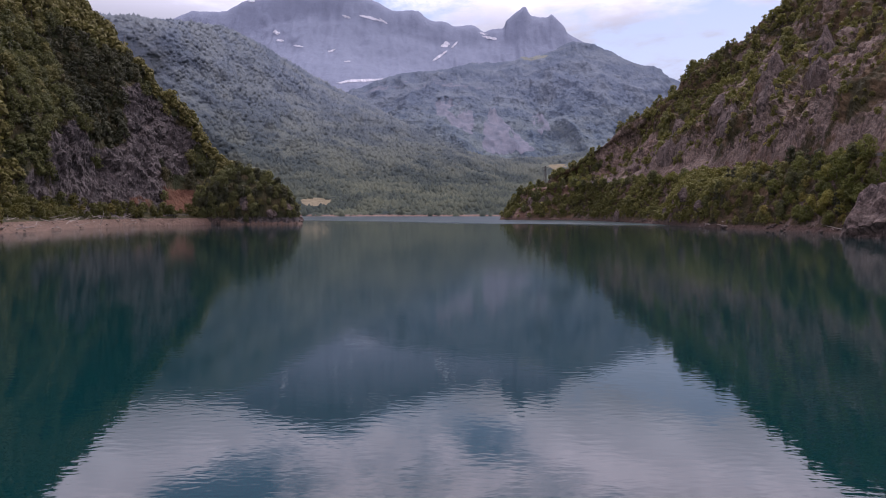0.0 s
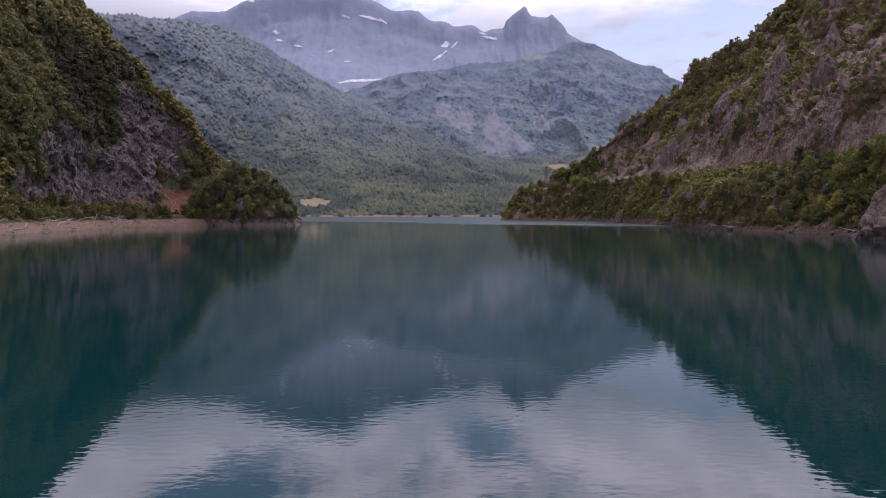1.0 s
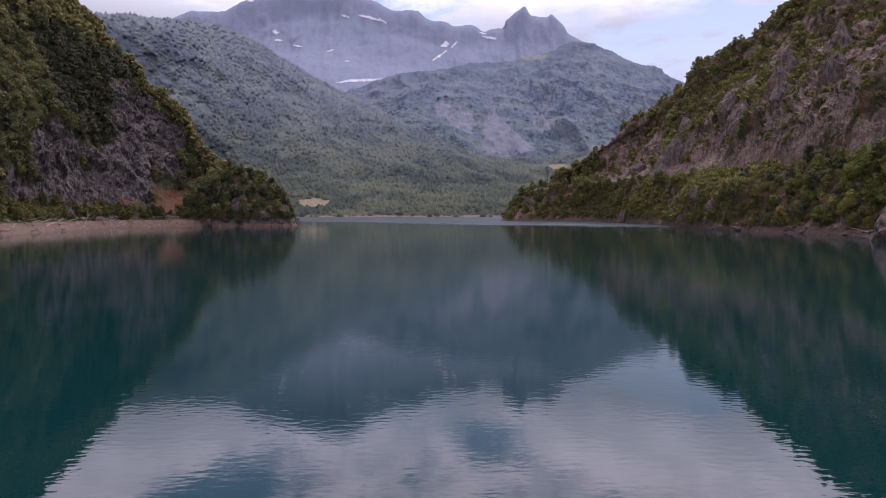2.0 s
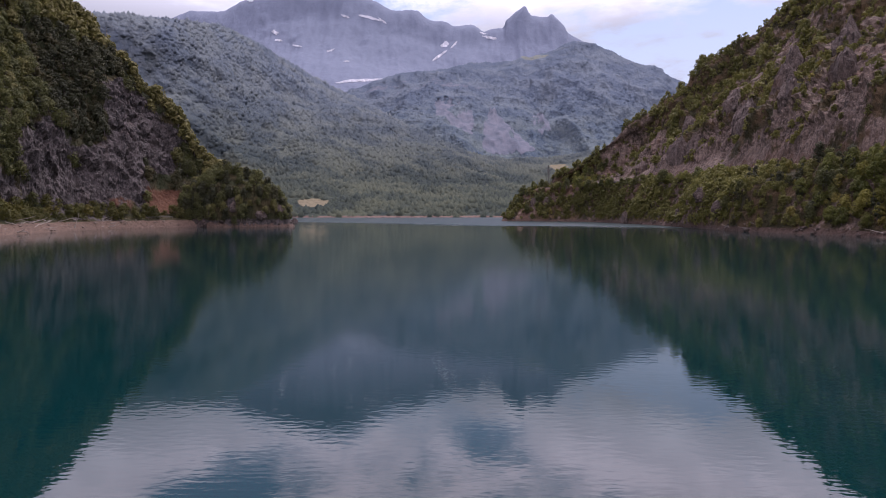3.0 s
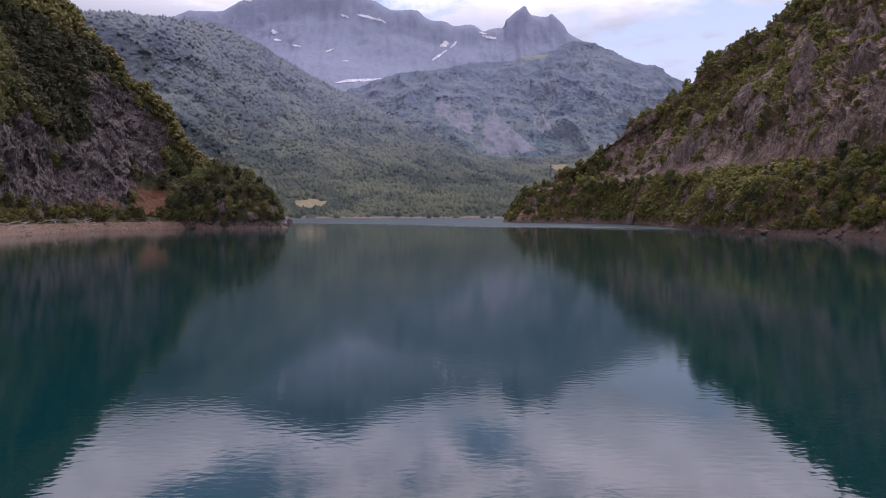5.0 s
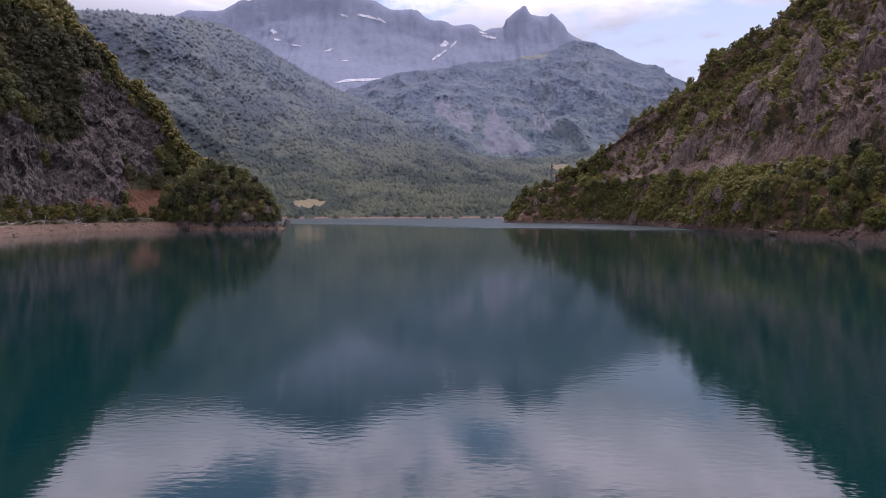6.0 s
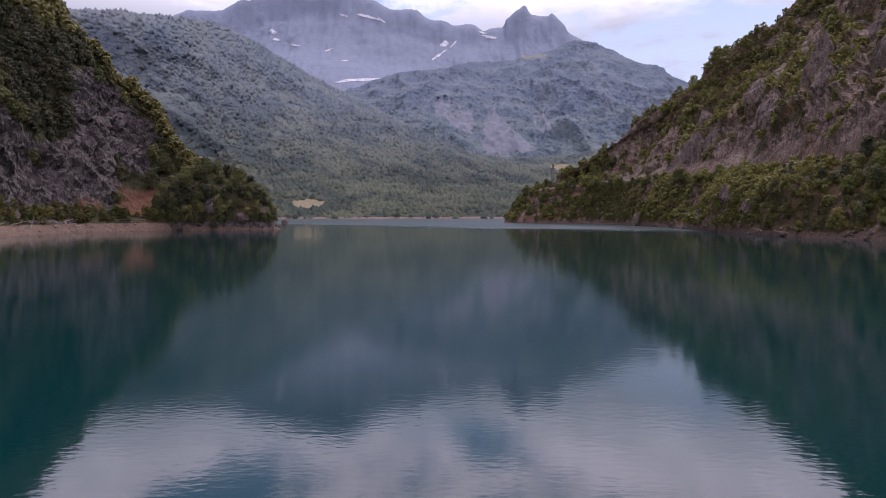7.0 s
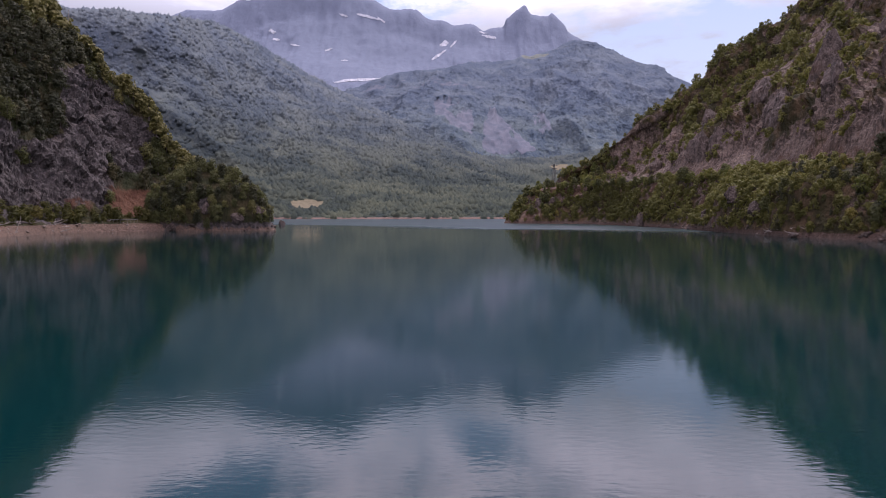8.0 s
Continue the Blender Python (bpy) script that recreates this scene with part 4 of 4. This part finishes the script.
broad = [Kind("broadleaf_tree", 100 + i, h, w, 14, 950, 0.36, "leaf", 0.15) for i, (h, w) in enumerate(((9, 8), (10, 7.5), (8, 8), (11, 8.5), (7.5, 7)))]
shrub = [Kind("shrub", 120 + i, h, w, 10, 480, 0.34, "leaf_light", 0.0) for i, (h, w) in enumerate(((4.5, 5.5), (5.5, 5.5), (4, 6), (6, 5)))]
pine = [Kind("pine_tree", 140 + i, h, w, 14, 600, 0.42, "leaf_dark", 0.1, 0.75) for i, (h, w) in enumerate(((11, 5.5), (9, 5)))]
dark = [Kind("shade_dark_tree", 180 + i, h, w, 13, 680, 0.46, "leaf_dark", 0.12) for i, (h, w) in enumerate(((9, 7.5), (11, 7), (10, 8)))]
willow = [Kind("willow_bush", 150 + i, h, w, 10, 520, 0.34, "leaf_willow", 0.0) for i, (h, w) in enumerate(((5, 6), (6, 6), (4.5, 6.5)))]
fresh = [Kind("fresh_tree", 190 + i, h, w, 14, 950, 0.36, "leaf_fresh", 0.12) for i, (h, w) in enumerate(((9, 8), (8, 8.5), (10, 8)))]
broad_low = [Kind("broadleaf_tree", 160 + i, h, w, 10, 225, 0.76, "leaf", 0.15) for i, (h, w) in enumerate(((9, 8), (10, 7.5), (8, 8)))]
shrub_low = [Kind("shrub", 170 + i, h, w, 8, 105, 0.6, "leaf_light", 0.0) for i, (h, w) in enumerate(((4.5, 5.5), (5.5, 5.5), (4, 6)))]


def plant_all(name, places, kinds, scale, label, group, seed):
    r = np.random.default_rng(seed)
    for p in places:
        kinds[r.integers(len(kinds))].plant(name, Vector(p) - Vector((0, 0, 0.3)), scale[0] + (scale[1] - scale[0]) * r.random(), r.random() * 6.283, label, group)


def nearest(places, x, y, count):
    """Parts the places nearest to a spot of the plan from the rest."""
    order = np.argsort(np.hypot(places[:, 0] - x, places[:, 1] - y))
    return places[order[:count]], places[order[count:]]


# western slope
vv = west.along([0, 0, 0.5, 1, 1, 1, 0.15])
cover = np.asarray(west.marks["cover"])
dens = vv * np.clip(cover - 0.15, 0.012, 1) * (1 - np.clip(np.asarray(west.marks["earth"]) * 1.4, 0, 1)) * (west.g[..., 1] > 150) * (west.g[..., 0] > -0.86 * west.g[..., 1])
places = west.scatter(1900, dens, 3.0, 201)
places = places[places[:, 2] > 11]
near, rest = nearest(places, -150, 330, 300)
# dark trees above the scar; elsewhere dark leaves stand in for the gully's shade
shade = (bump_at(near, (-163, 374, 26), (10, 13, 9)) * 2 + bump_at(near, (-202, 350, 80), (24, 24, 44)) + bump_at(near, (-188, 382, 100), (14, 14, 14)) + bump_at(near, (-187, 338, 50), (14, 14, 20))) > 0.3
plant_all("shade_dark_tree", near[shade], dark, (0.55, 1.0), "dark tree crowded in the gully beside the cliff, leaf colour standing in for shade", "trees in the western gully", 205)
plant_all("slope_tree", near[~shade], broad + broad + pine[:1], (0.55, 1.05), "leafy tree with a rounded green crown on the steep slope", "trees on the western slope", 202)
grove("slope_woods", "dense green broadleaf woods on the steep western slope", broad_low, rest, np.random.default_rng(203).uniform(0.65, 1.2, len(rest)), "leaf", 204)

# knoll
dens = np.clip((knoll.g[..., 2] - 1.8) / 2, 0, 1) * np.clip(np.asarray(knoll.marks["cover"]), 0.03, 1)
plant_all("knoll_tree", knoll.scatter(170, dens, 3.2, 211), broad + dark[:2], (0.45, 0.85), "leafy tree crowded on the knoll above the water", "trees on the knoll", 212)

# bushes along the western bank
dens = west.along([0, 0.35, 1, 0, 0, 0, 0]) * (west.g[..., 1] > 150) * (west.g[..., 1] < 356) * (west.g[..., 2] > 4.2) * (west.g[..., 2] < 10.5)
plant_all("willow_bush", west.scatter(150, dens, 3.2, 221), willow, (0.5, 1.15), "bushy yellow-green willow above the gravel bank", "bushes on the western bank", 222)

# eastern slope
vv = east.along([0, 0.5, 1, 0.7, 0.0, 0.9, 1, 1, 0.15]) * (1 - 0.92 * (east.g[..., 2] > 28) * (east.g[..., 2] < 34) * (east.g[..., 1] > 330) * (east.g[..., 1] < 545))
dens = vv * np.clip(east_cover - 0.15 - 0.12 * (east.g[..., 2] > 33) + 0.16 * (east.g[..., 2] < 27) + 0.1 * (east.g[..., 2] < 13), 0.12 + 0.09 * (east.g[..., 2] > 33), 1) * (east.g[..., 1] > 150) * (east.g[..., 0] < 0.86 * east.g[..., 1]) * (east.g[..., 2] > 2.4)
grove_low = bump_at(east.flat(), (146, 226, 16), (14, 18, 14)).reshape(dens.shape) * (east.g[..., 2] > 3) * (east.g[..., 2] < 26.5)
green_trees = east.scatter(34, grove_low, 3.4, 238)
low = east.scatter(1500, dens * (east.g[..., 2] < 27.5), 1.4, 231)
high = east.scatter(3000, dens * (east.g[..., 2] >= 29), 2.3, 230)
near, rest = nearest(low, 110, 240, 290)
plant_all("roadside_shrub", near, shrub + shrub + shrub + broad[:1] + dark[:1] + pine[:1], (0.25, 0.8), "green shrub on the rocky slope below the road", "shrubs below the road", 232)
tip = bump_at(east.flat(), (82, 572, 22), (30, 24, 20)).reshape(dens.shape) * (east.g[..., 2] > 2.6)
plant_all("headland_tree", east.scatter(75, tip, 2.8, 242), broad + fresh + shrub[:2], (0.45, 0.8), "leafy green tree crowded on the headland above the water", "trees on the headland", 243)
brow = bump_at(east.flat(), (119, 562, 44), (16, 24, 16)).reshape(dens.shape) * (east.g[..., 2] > 33)
plant_all("brow_tree", east.scatter(60, brow, 2.6, 244), broad + fresh + shrub[:2], (0.35, 0.7), "green tree on the brow of the slope above the headland", "trees on the brow", 245)
plant_all("roadside_tree", green_trees, fresh, (0.5, 0.85), "fresh green leafy tree below the road near the shore", "trees below the road", 239)
near2, rest2 = nearest(high, 150, 270, 290)
plant_all("rock_shrub", near2, shrub, (0.25, 0.8), "small green shrub among bare rocks above the road", "shrubs above the road", 233)
grove("lower_shrubs", "dense green shrubs between the road and the water", shrub_low, rest, np.random.default_rng(234).uniform(0.4, 1.0, len(rest)), "leaf_light", 235)
grove("upper_shrubs", "green shrubs and trees scattered over the rocky slope", shrub_low + shrub_low + broad_low[:1], rest2, 0.3 + 0.85 * np.random.default_rng(236).random(len(rest2)) ** 1.5, "leaf_light", 237)

# far woods: low crowns, one mesh a hillside


def far_wood(name, label, land, density, count, apart, size, seed, leaf="leaf_far", tall=1.0, sunk=0.3):
    r = np.random.default_rng(seed)
    places = land.scatter(count, density, apart, seed + 1)
    k = len(places)
    ring = np.linspace(0, 2 * math.pi, 5, endpoint=False)
    v = np.zeros((k, 11, 3))
    turned = ring[None] + r.random((k, 1)) * 6.28
    for i, (h, w) in enumerate(((-0.5, 1.12), (0.35, 0.74))):
        a = turned + (r.random((k, 1)) - 0.5) * 0.5
        jit = 0.85 + 0.3 * r.random((k, 5))
        v[:, i * 5:i * 5 + 5, 0] = np.cos(a) * w * jit
        v[:, i * 5:i * 5 + 5, 1] = np.sin(a) * w * jit
        v[:, i * 5:i * 5 + 5, 2] = h + (r.random((k, 5)) - 0.5) * 0.25
    v[:, 10] = np.column_stack([r.normal(size=(k, 2)) * 0.15, 1.0 + 0.5 * r.random(k)])
    s = size * (0.6 + 0.8 * r.random(k))
    v *= np.stack([s, s, s * tall * (0.7 + 0.6 * r.random(k))], -1)[:, None]
    # crowns stand nearly square to the slope
    axis = land.lean * 0.75 + np.array([0, 0, 0.25])
    axis /= np.linalg.norm(axis, axis=1, keepdims=True)
    ax = np.cross(axis, np.array([0.0, 1.0, 0.0]))
    ax /= np.linalg.norm(ax, axis=1, keepdims=True)
    ay = np.cross(axis, ax)
    v[..., 2] -= size * sunk * tall
    v = v[..., 0:1] * ax[:, None] + v[..., 1:2] * ay[:, None] + v[..., 2:3] * axis[:, None] + places[:, None]
    tri = []
    for j in range(5):
        a, b = j, (j + 1) % 5
        tri += [(a, b, b + 5), (a, b + 5, a + 5), (a + 5, b + 5, 10)]
    f = np.array(tri)[None] + (np.arange(k) * 11)[:, None, None]
    tagged(new(name, mesh_of(name, v.reshape(-1, 3), f.reshape(-1, 3), [leaf], True)), label, "woods", kind="stuff")


bearing = valley.g[..., 0] / valley.g[..., 1]
vv = valley.along([0, 1, 1, 1, 1, 1, 0.1]) * (bearing > -0.64) * (bearing < 0.32)
dens = vv * (1 - np.clip(np.asarray(valley.marks["earth"]) * 1.6, 0, 1)) * (1 - 0.75 * glade) * (valley.g[..., 2] > 2.6)
upper = np.clip((valley.g[..., 2] - 120) / 60 + fbm(valley.flat(), 60, 3, 0.5, 303).reshape(dens.shape) * 0.8, 0, 1)
far_wood("valley_woods", "hazy broadleaf woods covering the slopes behind the lake", valley, dens * (1 - 0.6 * upper), 17000, 4.2, 5.6, 301, tall=0.95)
far_wood("upper_woods", "woods tinted blue-green as by haze on the higher slopes behind the lake", valley, dens * upper, 23000, 2.9, 3.9, 307, tall=0.4)
crest = np.clip(valley.along([0, 0, 0, 0, 0, 1, 0]) * 5 - 4, 0, 1) * vv
far_wood("crest_woods", "woods tinted bluish as by haze along the skyline of the slopes behind the lake", valley, crest, 900, 3.5, 2.6, 305, tall=1.7, sunk=0.2)
vv = middle.along([0, 0.6, 1, 1, 1, 0]) * np.clip(np.asarray(middle.marks["cover"]) * 1.6 - 0.6, 0, 1) * (1 - np.clip(np.asarray(middle.marks["earth"]) * 3, 0, 1))
thick = np.clip(0.75 + fbm(middle.flat(), 190, 4, 0.6, 308).reshape(vv.shape), 0.08, 1)
far_wood("mountain_woods", "woods tinted blue-green as by haze in patches on the mountain", middle, vv * thick, 17000, 5.5, 6.0, 309, "leaf_mountain", 0.5)

# ---- rocks, driftwood, road and small things ----


def stone_mesh(name, seed, size, look_="rock", level=3, crag=0.0, taper=0.0):
    """A broken lump of rock: a rough ball cut by a few flat breaks; crag adds upright ribs and clefts."""
    r = np.random.default_rng(seed)
    bm = bmesh.new()
    bmesh.ops.create_icosphere(bm, subdivisions=level, radius=1.0)
    p = np.array([v.co for v in bm.verts])
    p += p * (fbm(p + seed, 0.9, 4, 0.55, seed) * 0.3)[:, None]
    for _ in range(9):
        n = r.normal(size=3)
        n /= np.linalg.norm(n)
        over = np.clip(p @ n - (0.55 + 0.3 * r.random()), 0, None)
        p -= over[:, None] * n * 0.92
    p += p * ((ridged(p + seed * 3, 0.35, 3, 0.6, seed) - 0.5) * 0.16)[:, None]
    if crag:
        flat = p * np.array([1, 1, 0.25])
        p += p * ((ridged(flat + seed, 0.5, 4, 0.65, seed + 5) - 0.55) * crag)[:, None] * np.array([1, 1, 0.6])
        p += p * (blocks(p, (0.4, 0.4, 0.5), seed + 7) * 0.5 * crag)[:, None] * 0.5
        p += p * ((ridged(flat * 2 + seed, 0.2, 3, 0.6, seed + 9) - 0.5) * 0.35 * crag)[:, None]
    p[:, :2] *= (1 - taper * np.clip(p[:, 2:3] * 0.5 + 0.5, 0, 1))
    p *= np.array(size)
    for v, c in zip(bm.verts, p):
        v.co = c
    me = bpy.data.meshes.new(name)
    bm.to_mesh(me)
    bm.free()
    me.materials.append(M[look_])
    return me


def ground_at(land, x, y):
    """The height of the land's near side under a spot of the plan."""
    d = np.hypot(land.g[..., 0] - x, land.g[..., 1] - y)
    return float(land.g[..., 2].ravel()[np.argsort(d.ravel())[:4]].mean())


def outcrop(x, y, size, turn, seed, label, land=None, sink=0.25):
    me = stone_mesh("rock_outcrop", seed, size, "rock", 4 + (size[2] > 18), 0.36, 0.45)
    z = (ground_at(land, x, y) if land else 0.0) + size[2] * (1 - sink) - size[2] * 0.35
    ob = new("rock_outcrop", me)
    ob.matrix_basis = pose(x, y, z, 0, 0, turn)
    return tagged(ob, label, "rock", "rock outcrops on the shore")


outcrop(133.5, 177, (16, 15, 21), 20, 401, "tall grey limestone outcrop rising from the water", None, 0.62)
outcrop(-121, 520, (3.6, 2.6, 2.6), 10, 402, "small brown rock islet standing in the lake", None, 0.35)
for k, (x, y, sx, sy, sz) in enumerate(((128, 300, 6, 4, 5), (129, 322, 7, 5, 5), (129, 352, 6, 4, 4), (127, 442, 8, 6, 7), (90, 548, 8, 6, 9), (80, 556, 5, 5, 8))):
    outcrop(x, y, (sx, sy, sz), 37 * k, 410 + k, "grey-brown limestone outcrop on the slope below the road", east, 0.78)
for k, (x, y, sx, sy, sz) in enumerate(((-114, 353, 3, 2.5, 3.2), (-100, 356, 5, 3, 3), (-92, 364, 4, 3, 2.2), (-130, 350, 4, 3, 3))):
    outcrop(x, y, (sx, sy, sz), 50 * k, 430 + k, "bare grey rock at the foot of the knoll", knoll, 0.55)

for k, (x, y, sx, sy, sz) in enumerate(((157, 430, 9, 8, 13), (165, 418, 9, 9, 14), (172, 366, 10, 10, 14), (163, 352, 8, 9, 12), (181, 398, 10, 10, 13), (168, 318, 9, 10, 13),
                                        (186, 352, 11, 10, 14), (200, 372, 11, 11, 14), (152, 488, 8, 7, 11), (176, 462, 9, 8, 12), (182, 300, 11, 10, 14), (205, 330, 12, 12, 16))):
    outcrop(x, y, (sx, sy, sz), 31 * k, 600 + k, "jagged grey-brown buttress of bare rock above the road", east, 0.72)
boulders = [stone_mesh("boulder", 440 + k, (1.0, 0.8, 0.6), level=2) for k in range(6)]
pale = [stone_mesh("boulder", 446 + k, (1.0, 0.8, 0.5), "bank_stone", 2) for k in range(6)]


def strew(land, density, count, apart, sizes, label, group, seed, kinds):
    r = np.random.default_rng(seed)
    for p in land.scatter(count, density, apart, seed + 1):
        ob = new("boulder", kinds[r.integers(6)])
        s = sizes[0] + (sizes[1] - sizes[0]) * r.random() ** 3
        ob.matrix_basis = Matrix.Translation(Vector(p) + Vector((0, 0, 0.1 * s))) @ Euler((r.normal() * 0.2, r.normal() * 0.2, r.random() * 6.28)).to_matrix().to_4x4() @ Matrix.Diagonal((s, s, s, 1))
        tagged(ob, label, "rock", group)


z = east.g[..., 2]
strew(east, (z > -0.3) * (z < 2.6) * (east.g[..., 1] > 165) * (east.g[..., 1] < 560), 230, 1.0, (0.3, 1.4), "weathered grey boulder on the rocky shore", "boulders on the eastern shore", 451, boulders)
z = west.g[..., 2]
strew(west, (z > -0.2) * (z < 5.0) * (west.g[..., 1] > 200) * (west.g[..., 1] < 352), 90, 1.5, (0.3, 1.1), "pale stone lying on the gravel bank", "stones on the western bank", 461, pale)
z = knoll.g[..., 2]
strew(knoll, (z > -0.3) * (z < 2.5) * (knoll.g[..., 1] < 378), 45, 1.2, (0.4, 1.6), "grey-brown boulder at the foot of the knoll", "boulders round the knoll", 471, boulders)


def log_mesh(seed, length):
    """A bleached trunk with stubs of branches."""
    r = np.random.default_rng(seed)
    path = np.column_stack([np.linspace(0, length, 7), np.cumsum(r.normal(size=7)) * 0.12, np.cumsum(r.normal(size=7)) * 0.06])
    pieces = [tube(path, np.linspace(0.24, 0.06, 7) * (0.7 + 0.4 * r.random()), 6)]
    for _ in range(4):
        i = r.integers(1, 6)
        way = np.array([r.normal() * 0.5, r.normal(), abs(r.normal()) * 0.7])
        pieces.append(tube(np.array([path[i], path[i] + way * 0.5, path[i] + way * (0.9 + r.random())]), np.array([0.08, 0.05, 0.02]), 4))
    v, f = join(pieces)
    return mesh_of("driftwood", v, f, ["drift"])


logs = [log_mesh(480 + k, length) for k, length in enumerate((4.0, 6.0, 3.0, 5.0))]
r = np.random.default_rng(490)
z = west.g[..., 2]
for p in west.scatter(46, (z > 0.6) * (z < 4.6) * (west.g[..., 1] > 205) * (west.g[..., 1] < 345), 2.5, 491):
    ob = new("driftwood", logs[r.integers(4)])
    ob.matrix_basis = Matrix.Translation(Vector(p) + Vector((0, 0, 0.15))) @ Euler((0, -0.15 - 0.2 * r.random(), r.random() * 6.28)).to_matrix().to_4x4()
    tagged(ob, "bleached driftwood trunk washed up on the gravel", "driftwood", "driftwood on the banks")
z = east.g[..., 2]
for p in east.scatter(12, (z > 0.6) * (z < 2.6) * (east.g[..., 1] > 205) * (east.g[..., 1] < 300), 3.0, 493):
    ob = new("driftwood", logs[r.integers(4)])
    ob.matrix_basis = Matrix.Translation(Vector(p) + Vector((0, 0, 0.25))) @ Euler((0, -0.2, r.random() * 6.28)).to_matrix().to_4x4()
    tagged(ob, "bleached driftwood trunk washed up on the rocks", "driftwood", "driftwood on the banks")
ob = new("driftwood", logs[1])
ob.matrix_basis = pose(-163, 290, 1.2, 10, -72, 30)
tagged(ob, "dead branch standing upright in the gravel", "driftwood", "driftwood on the banks")

# the road along the eastern slope, with a low stone parapet in lengths
inner = spline(np.array([(161, 61, 27), (160, 161, 27), (156, 217, 27.5), (155, 286, 28), (152, 361, 29), (148, 440, 30), (136, 504, 31), (117, 547, 31), (88, 573, 31)], float), np.linspace(0, 8, 200))
outer = spline(np.array([(154, 60, 27), (153, 158, 27), (150, 213, 27.5), (149, 282, 28), (146, 356, 29), (142, 434, 30), (131, 498, 31), (112, 541, 31), (78, 564, 26)], float), np.linspace(0, 8, 200))
outer[:, 2] = inner[:, 2]
strip = np.stack([outer - (0, 0, 1.5), outer + (0, 0, 0.45), inner + (0, 0, 0.45), inner - (0, 0, 1.5)], 1)[:168]
tagged(new("road", mesh_of("road", strip.reshape(-1, 3), grid_faces(len(strip), 4), ["road"])), "narrow asphalt road cut into the eastern slope", "road", kind="structure")
# a row of trees on the road's outer edge
r = np.random.default_rng(241)
for k in range(92, 186):
    side = outer[k] - inner[k]
    side[2] = 0
    side /= np.linalg.norm(side)
    if r.random() < 0.72:
        place = outer[k] + side * (1.0 + 3.0 * r.random()) - np.array([0, 0, 2.2 + r.random()])
        (broad[:3] + fresh + shrub)[r.integers(10)].plant("verge_tree", Vector(place), 0.5 + 0.35 * r.random(), r.random() * 6.283, "leafy green tree on the outer edge of the road", "trees along the road")
for k in range(80, 162, 7):
    a = outer[k:k + 6] + np.array([0, 0, 0.45])
    side = inner[k:k + 6] - outer[k:k + 6]
    side[:, 2] = 0
    side /= np.linalg.norm(side, axis=1, keepdims=True)
    high = np.array([0, 0, 0.85])
    wall = np.stack([a, a + high - side * 0.02, a + high + side * 0.45, a + side * 0.5], 1)
    if k % 3:
        tagged(new("parapet", mesh_of("parapet", wall.reshape(-1, 3), grid_faces(6, 4), ["verge"])), "low pale stone parapet beside the road", "parapet", "parapets along the road")


def bar(a, b, w):
    return tube(np.array([a, b], float), np.array([w, w]), 4)


def guard_rail(a, b):
    """A steel rail on posts beside the track at the foot of the cliff."""
    a, b = Vector(a), Vector(b)
    ob = new("guard_rail")
    count = 9
    for k in range(count):
        p = a.lerp(b, k / (count - 1))
        part("post", mesh_of("post", *bar(p - Vector((0, 0, 2.5)), p + Vector((0, 0, 0.8)), 0.07), ["steel"]), ob)
    part("rail", mesh_of("rail", *bar(a + Vector((0, 0, 0.7)), b + Vector((0, 0, 0.7)), 0.16), ["steel"]), ob)
    return tagged(ob, "pale steel guard rail on posts above the bank", "guard rail")


za = max(ground_at(west, -156, 344), ground_at(west, -146, 350)) + 0.8
guard_rail((-156, 344, za), (-146, 350, za))


def pylon(x, y, z, height):
    """A slim lattice mast with two cross-arms."""
    ob = new("power_pylon")
    corners = [(sx, sy) for sx in (-1, 1) for sy in (-1, 1)]
    for sx, sy in corners:
        part("leg", mesh_of("leg", *bar((sx * 1.6, sy * 1.6, -2), (sx * 0.3, sy * 0.3, height), 0.2), ["steel"]), ob)
    for k in range(6):
        h0, h1 = height * k / 6, height * (k + 1) / 6
        w0, w1 = 1.6 - 1.3 * k / 6, 1.6 - 1.3 * (k + 1) / 6
        pieces = [bar((-w0, -w0, h0), (w1, -w1, h1), 0.08), bar((w0, -w0, h0), (-w1, -w1, h1), 0.08), bar((-w0, w0, h0), (w1, w1, h1), 0.08)]
        part("brace", mesh_of("brace", *join(pieces), ["steel"]), ob)
    for h in (height * 0.8, height * 0.93):
        part("cross_arm", mesh_of("cross_arm", *bar((-3.2, 0, h), (3.2, 0, h), 0.24), ["steel"]), ob)
    ob.matrix_basis = pose(x, y, z, 0, 0, 25)
    return tagged(ob, "slim grey lattice pylon behind the headland", "pylon")


pylon(98, 588, 32, 19)


def dead_tree(x, y, height):
    """A bare standing snag with short broken limbs."""
    r = np.random.default_rng(520)
    path = np.column_stack([np.cumsum(r.normal(size=6)) * 0.12, np.cumsum(r.normal(size=6)) * 0.12, np.linspace(-1, height, 6)])
    ob = new("dead_tree")
    part("trunk", mesh_of("trunk", *tube(path, np.linspace(0.3, 0.06, 6), 6), ["drift"]), ob)
    for k in range(7):
        a = path[2 + k % 4]
        way = np.array([r.normal(), r.normal(), 0.5]) * 1.4
        part("branch", mesh_of("branch", *tube(np.array([a, a + way * 0.6, a + way + (0, 0, 0.5)]), np.array([0.1, 0.06, 0.03]), 4), ["drift"]), ob)
    ob.matrix_basis = pose(x, y, ground_at(west, x, y))
    return tagged(ob, "bare grey dead tree standing on the ridge", "tree")


dead_tree(-203, 396, 15)
